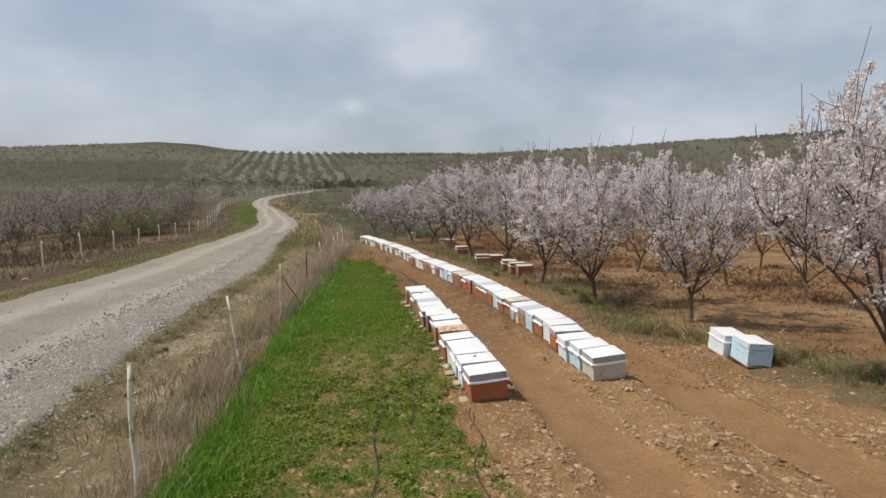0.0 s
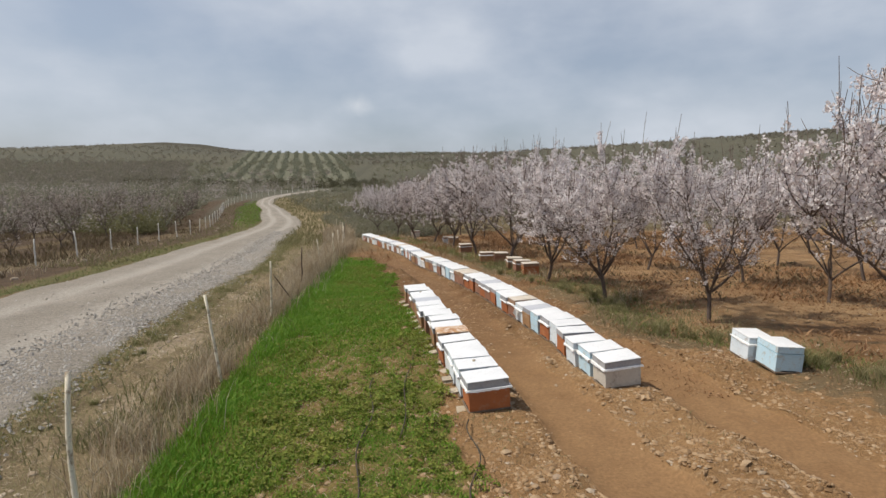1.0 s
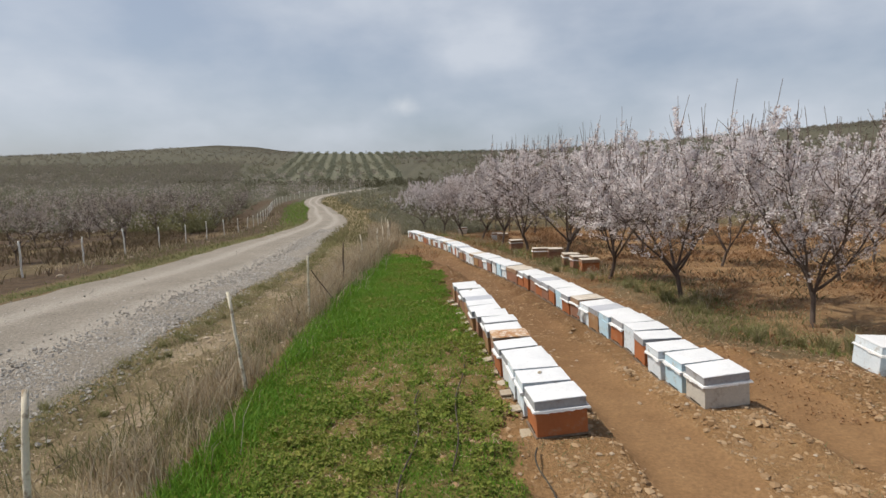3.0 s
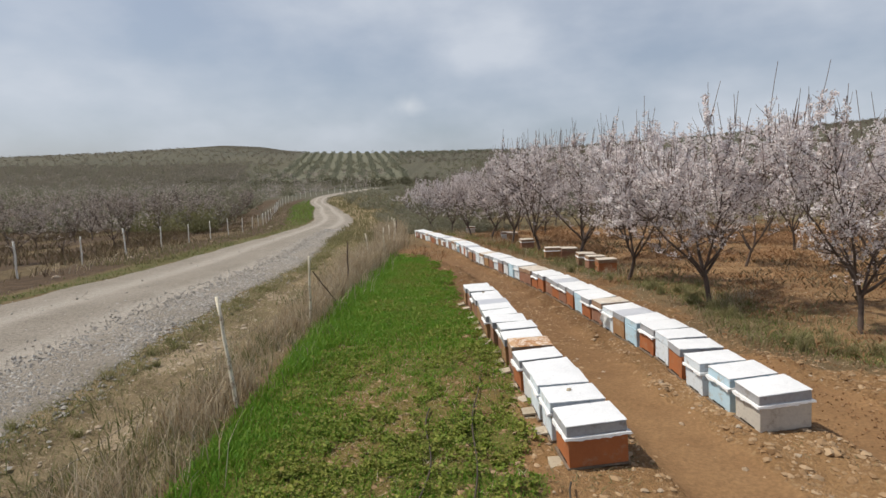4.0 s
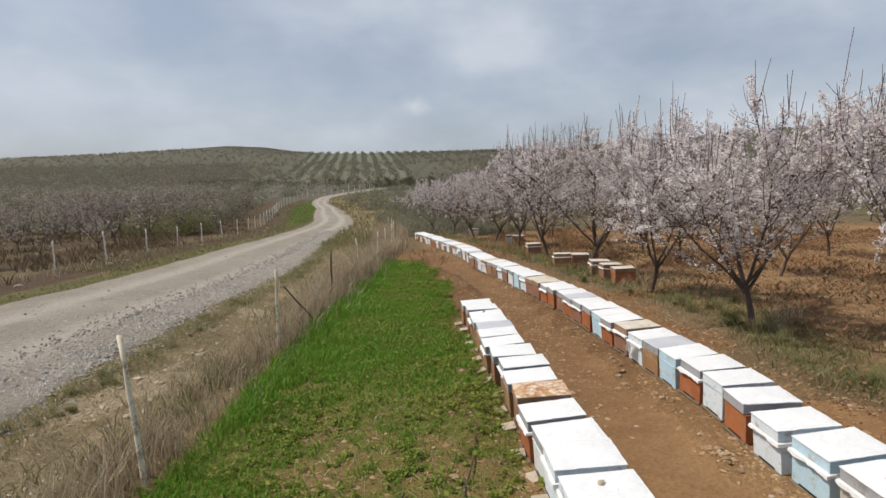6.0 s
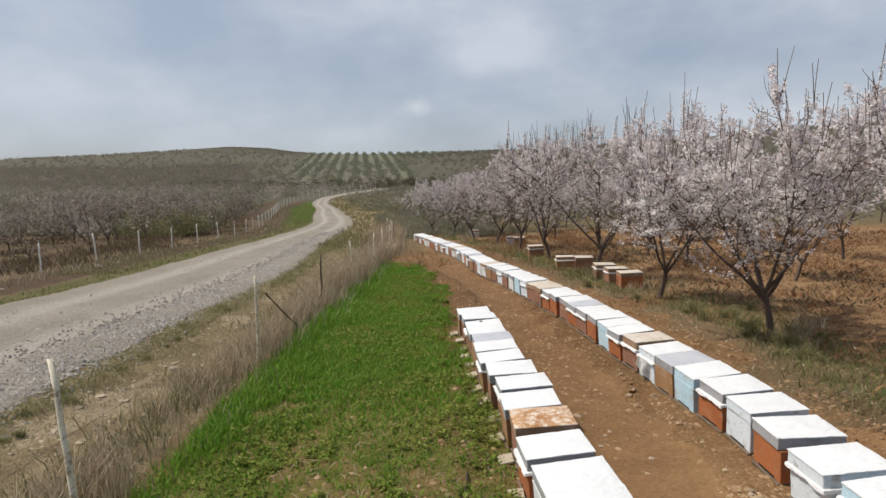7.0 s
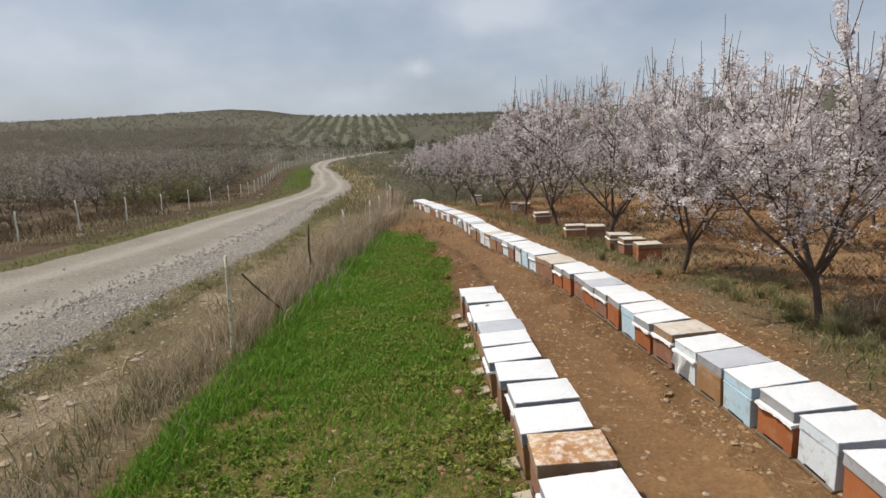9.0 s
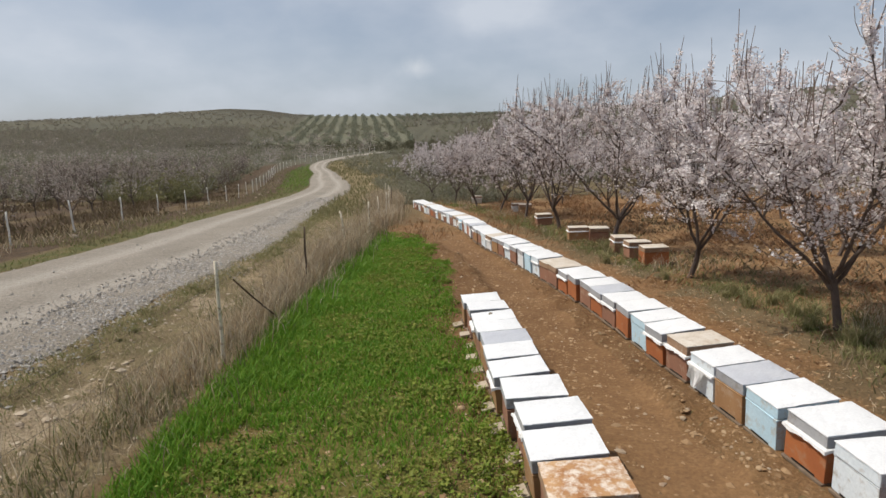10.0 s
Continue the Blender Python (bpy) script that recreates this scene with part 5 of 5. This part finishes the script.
x, y = scatter(rng, 60000, -4, 7, 9.5, 40, lambda x, y: soft(x - dirt_right(y), 0.2, 0.7) * soft(2.2 - x + dirt_right(y), 0, 0.8) * soft(hash_noise(x + 7, y, 0.8) + 0.4 * hash_noise(x, y, 2.9), 0.15, 0.5), 1.2)
stuff("dry_grass", blades("dry_grass", x, y, on_ground(x, y), rng.uniform(0.1, 0.36, len(x)), rng.uniform(0.004, 0.008, len(x)) * (1 + y / 18), 0.45, STRAW, rng, 0.6), "pale dry grass tufts at the orchard edge", "grass")
x, y = scatter(rng, 24000, 2, 16, 6, 34, lambda x, y: zones(x, y)[2] * soft(hash_noise(x + 3, y, 0.4) + 0.5 * hash_noise(x, y, 1.5), 0.2, 0.5), 1.2)
stuff("dead_weeds", blades("dead_weeds", x, y, on_ground(x, y), rng.uniform(0.05, 0.18, len(x)), rng.uniform(0.012, 0.03, len(x)) * (1 + y / 25), 1.1, UNDER, rng), "dark brown mats of dead weeds under the trees", "weeds")
# tall half-dry tussocks at the orchard edge
x, y = scatter(rng, 900, 1.5, 7.5, 7.5, 24, lambda x, y: np.exp(-((x - dirt_right(y) - 1.0) / 0.5) ** 2) * soft(hash_noise(x, y, 0.7), -0.3, 0.4), 1.2)
n, k = len(x), 70
a, r = rng.uniform(0, 2 * np.pi, n * k), rng.uniform(0, 1, n * k) ** 0.7 * np.repeat(rng.uniform(0.04, 0.13, n), k)
px, py = np.repeat(x, k) + np.cos(a) * r, np.repeat(y, k) + np.sin(a) * r
stuff("tussocks", blades("tussocks", px, py, on_ground(px, py), np.repeat(rng.uniform(0.12, 0.36, n), k) * rng.uniform(0.5, 1.1, n * k), rng.uniform(0.003, 0.006, n * k) * (1 + py / 14), 0.5, TUSSOCK, rng, 0.6), "olive and straw-coloured grass tussocks at the orchard edge", "grass")
# green tussocks along the gravel edge
x, y = scatter(rng, 1500, -12.5, -3.2, 4.5, 36, lambda x, y: strip_at(x, y) * np.exp(-((x - road_mid(y) - road_half(y) - 0.45) / 0.3) ** 2) * soft(hash_noise(x, y, 0.9), -0.6, 0.1), 1.3)
n, k = len(x), 70
a, r = rng.uniform(0, 2 * np.pi, n * k), rng.uniform(0, 1, n * k) ** 0.7 * np.repeat(rng.uniform(0.04, 0.12, n), k)
px, py = np.repeat(x, k) + np.cos(a) * r, np.repeat(y, k) + np.sin(a) * r
stuff("tussocks", blades("tussocks", px, py, on_ground(px, py), np.repeat(rng.uniform(0.05, 0.16, n), k) * rng.uniform(0.5, 1.1, n * k), rng.uniform(0.003, 0.006, n * k) * (1 + py / 14), 0.6, TUSSOCK, rng, 0.6), "olive-green grass tussocks along the gravel", "grass")
# dry stalks and weeds on the loose ridges
x, y = scatter(rng, 60000, -4, 6.5, 3.8, 16, lambda x, y: zones(x, y)[1] * (1 - zones(x, y)[6]) * (0.15 + 0.85 * np.exp(-((x - grass_right(y) - 0.35) / 0.35) ** 2)) * soft(hash_noise(x, y, 1.7), -0.5, 0.4), 1.3)
stuff("straw", blades("straw", x, y, on_ground(x, y) + 0.006, rng.uniform(0.008, 0.03, len(x)), rng.uniform(0.004, 0.008, len(x)) * (1 + y / 18), 2.6, OLIVE_GRASS, rng, 0.2), "dry stalks lying on the loose soil", "straw")


# leaf litter on the crumbly soil between the long row and the trees
x, y = scatter(rng, 60000, -4, 6, 8.5, 36, lambda x, y: soft(x - far_row(y), 0.25, 0.5) * soft(dirt_right(y) + 0.7 - x, 0, 0.7) * (0.2 + 0.8 * soft(hash_noise(x, y, 0.7) + 0.5 * hash_noise(x, y, 2.3), -0.3, 0.4)), 1.4)
stuff("leaf_litter", leaves("leaf_litter", np.stack([x, y, on_ground(x, y) + rng.uniform(0.006, 0.03, len(x))], -1), rng.uniform(0.015, 0.042, len(x)), 0.5, DEAD_LEAF, rng), "dry brown leaf litter on crumbly soil", "leaves")


def clod_at(x, y):
    z = zones(x, y)
    return z[1] * (1 - 0.5 * z[0]) * (1 - 0.95 * z[6] * soft(13 - y, 0, 3)) * (0.3 + 0.7 * soft(hash_noise(x, y, 1.2) + 0.5 * hash_noise(x, y, 3.1), -0.4, 0.3))


x, y = scatter(rng, 190000, -5, 6.5, 3.8, 28, lambda x, y: np.clip((clod_at(x, y) + 0.35 * np.exp(-((x - far_row(y) + 0.55) / 0.3) ** 2)) * (1 - 0.95 * zones(x, y)[6] * soft(13 - y, 0, 3)) + 0.4 * sparse_at(x, y) + 0.5 * soft(y, 9.5, 12.5) * soft(x - far_row(y), 0.25, 0.5) * soft(0.9 - x + dirt_right(y), 0, 0.9), 0, 1), 1.6)
size = np.minimum((rng.gamma(1.5, 0.0085, len(x)) + 0.006) * (1 - 0.3 * soft(y, 9, 13)), 0.055)
big = size > 0.02
stuff("clods", pebbles("clods", x[~big], y[~big], on_ground(x[~big], y[~big]), size[~big], CLOD, rng, 0.8, True), "crumbled brown soil on the ridges between the wheel tracks", "soil")
stuff("clods", pebbles("clods", x[big], y[big], on_ground(x[big], y[big]) - size[big] * 0.15, size[big] * 0.9, CLOD, rng, 0.62), "larger brown clods of soil", "soil")
x, y = scatter(rng, 15000, -5, 9, 2.5, 34, lambda x, y: np.clip(clod_at(x, y) * (1 - 0.4 * soft(y, 9, 13)) + 0.25 * zones(x, y)[2] + 0.008 * green_at(x, y), 0, 1), 1.5)
stuff("stones", pebbles("stones", x, y, on_ground(x, y), np.minimum(rng.gamma(1.6, 0.007, len(x)) + 0.006, 0.045), STONE, rng), "pale limestone pebbles on the soil", "stones")
x, y = scatter(rng, 80000, -12, -1.5, 4, 36, lambda x, y: strip_at(x, y) * np.clip(pale_at(x, y) * 1.2 + 0.06 + 0.3 * np.exp(-((x - 0.5 * (road_mid(y) + road_half(y) + 0.8 + fence_line(y) - 0.9)) / 0.45) ** 2) * soft(-hash_noise(x, y, 0.6), -0.3, 0.3), 0, 1), 1.5)
stuff("stones", pebbles("stones", x, y, on_ground(x, y), rng.gamma(1.6, 0.0065, len(x)) + 0.006, STONE_PALE, rng, 0.6), "pale stones and clods on the bare road verge", "stones")
x, y = scatter(rng, 230000, -13, -3.5, 4, 45, lambda x, y: np.exp(-((x - road_mid(y) - road_half(y) + 0.6) / 0.72) ** 2) + 0.008 * (np.abs(x - road_mid(y)) < road_half(y)), 1.9)
u = (x - road_mid(y)) / road_half(y)
stuff("gravel", pebbles("gravel", x, y, height(x, y) + 0.05 * (1 - u**2) + 0.01, np.minimum(rng.gamma(2.0, 0.008, len(x)) + 0.006, 0.04), GRAVEL, rng, 0.7, True), "loose grey gravel along the road edge", "gravel")
x, y = scatter(rng, 30000, -13, -3.5, -9, 4, lambda x, y: np.exp(-((x - road_mid(y) - road_half(y) + 0.6) / 0.72) ** 2), 1.0)
u = (x - road_mid(y)) / road_half(y)
stuff("gravel", pebbles("gravel", x, y, height(x, y) + 0.05 * (1 - u**2) + 0.01, np.minimum(rng.gamma(2.0, 0.008, len(x)) + 0.006, 0.04), GRAVEL, rng, 0.7, True), "loose grey gravel along the road edge", "gravel")
x, y = scatter(rng, 350, -30, -12, 15, 62, lambda x, y: np.exp(-((x - left_fence(y) - 1.0) / 0.5) ** 2))
stuff("stones", pebbles("stones", x, y, on_ground(x, y), rng.gamma(2.0, 0.04, len(x)) + 0.03, STONE, rng), "pale field stones along the stakes", "stones")

# drip hoses lying in the grass
for x0, y0, x1, y1, sway in [(0.17, 5.1, 0.27, 7.75, 0.06), (-0.52, 7.3, -0.52, 11.7, 0.035), (-0.83, 5.6, -0.98, 9.3, 0.05)]:
    pts = [(x0 + (x1 - x0) * k / 24 + sway * math.sin(k * 0.5), y0 + (y1 - y0) * k / 24, ground_z(x0 + (x1 - x0) * k / 24, y0 + (y1 - y0) * k / 24) + 0.03) for k in range(25)]
    tagged(tube("drip_hose", pts, 0.008, HOSE, None, 6), "thin black drip hose lying in the grass", "hose")
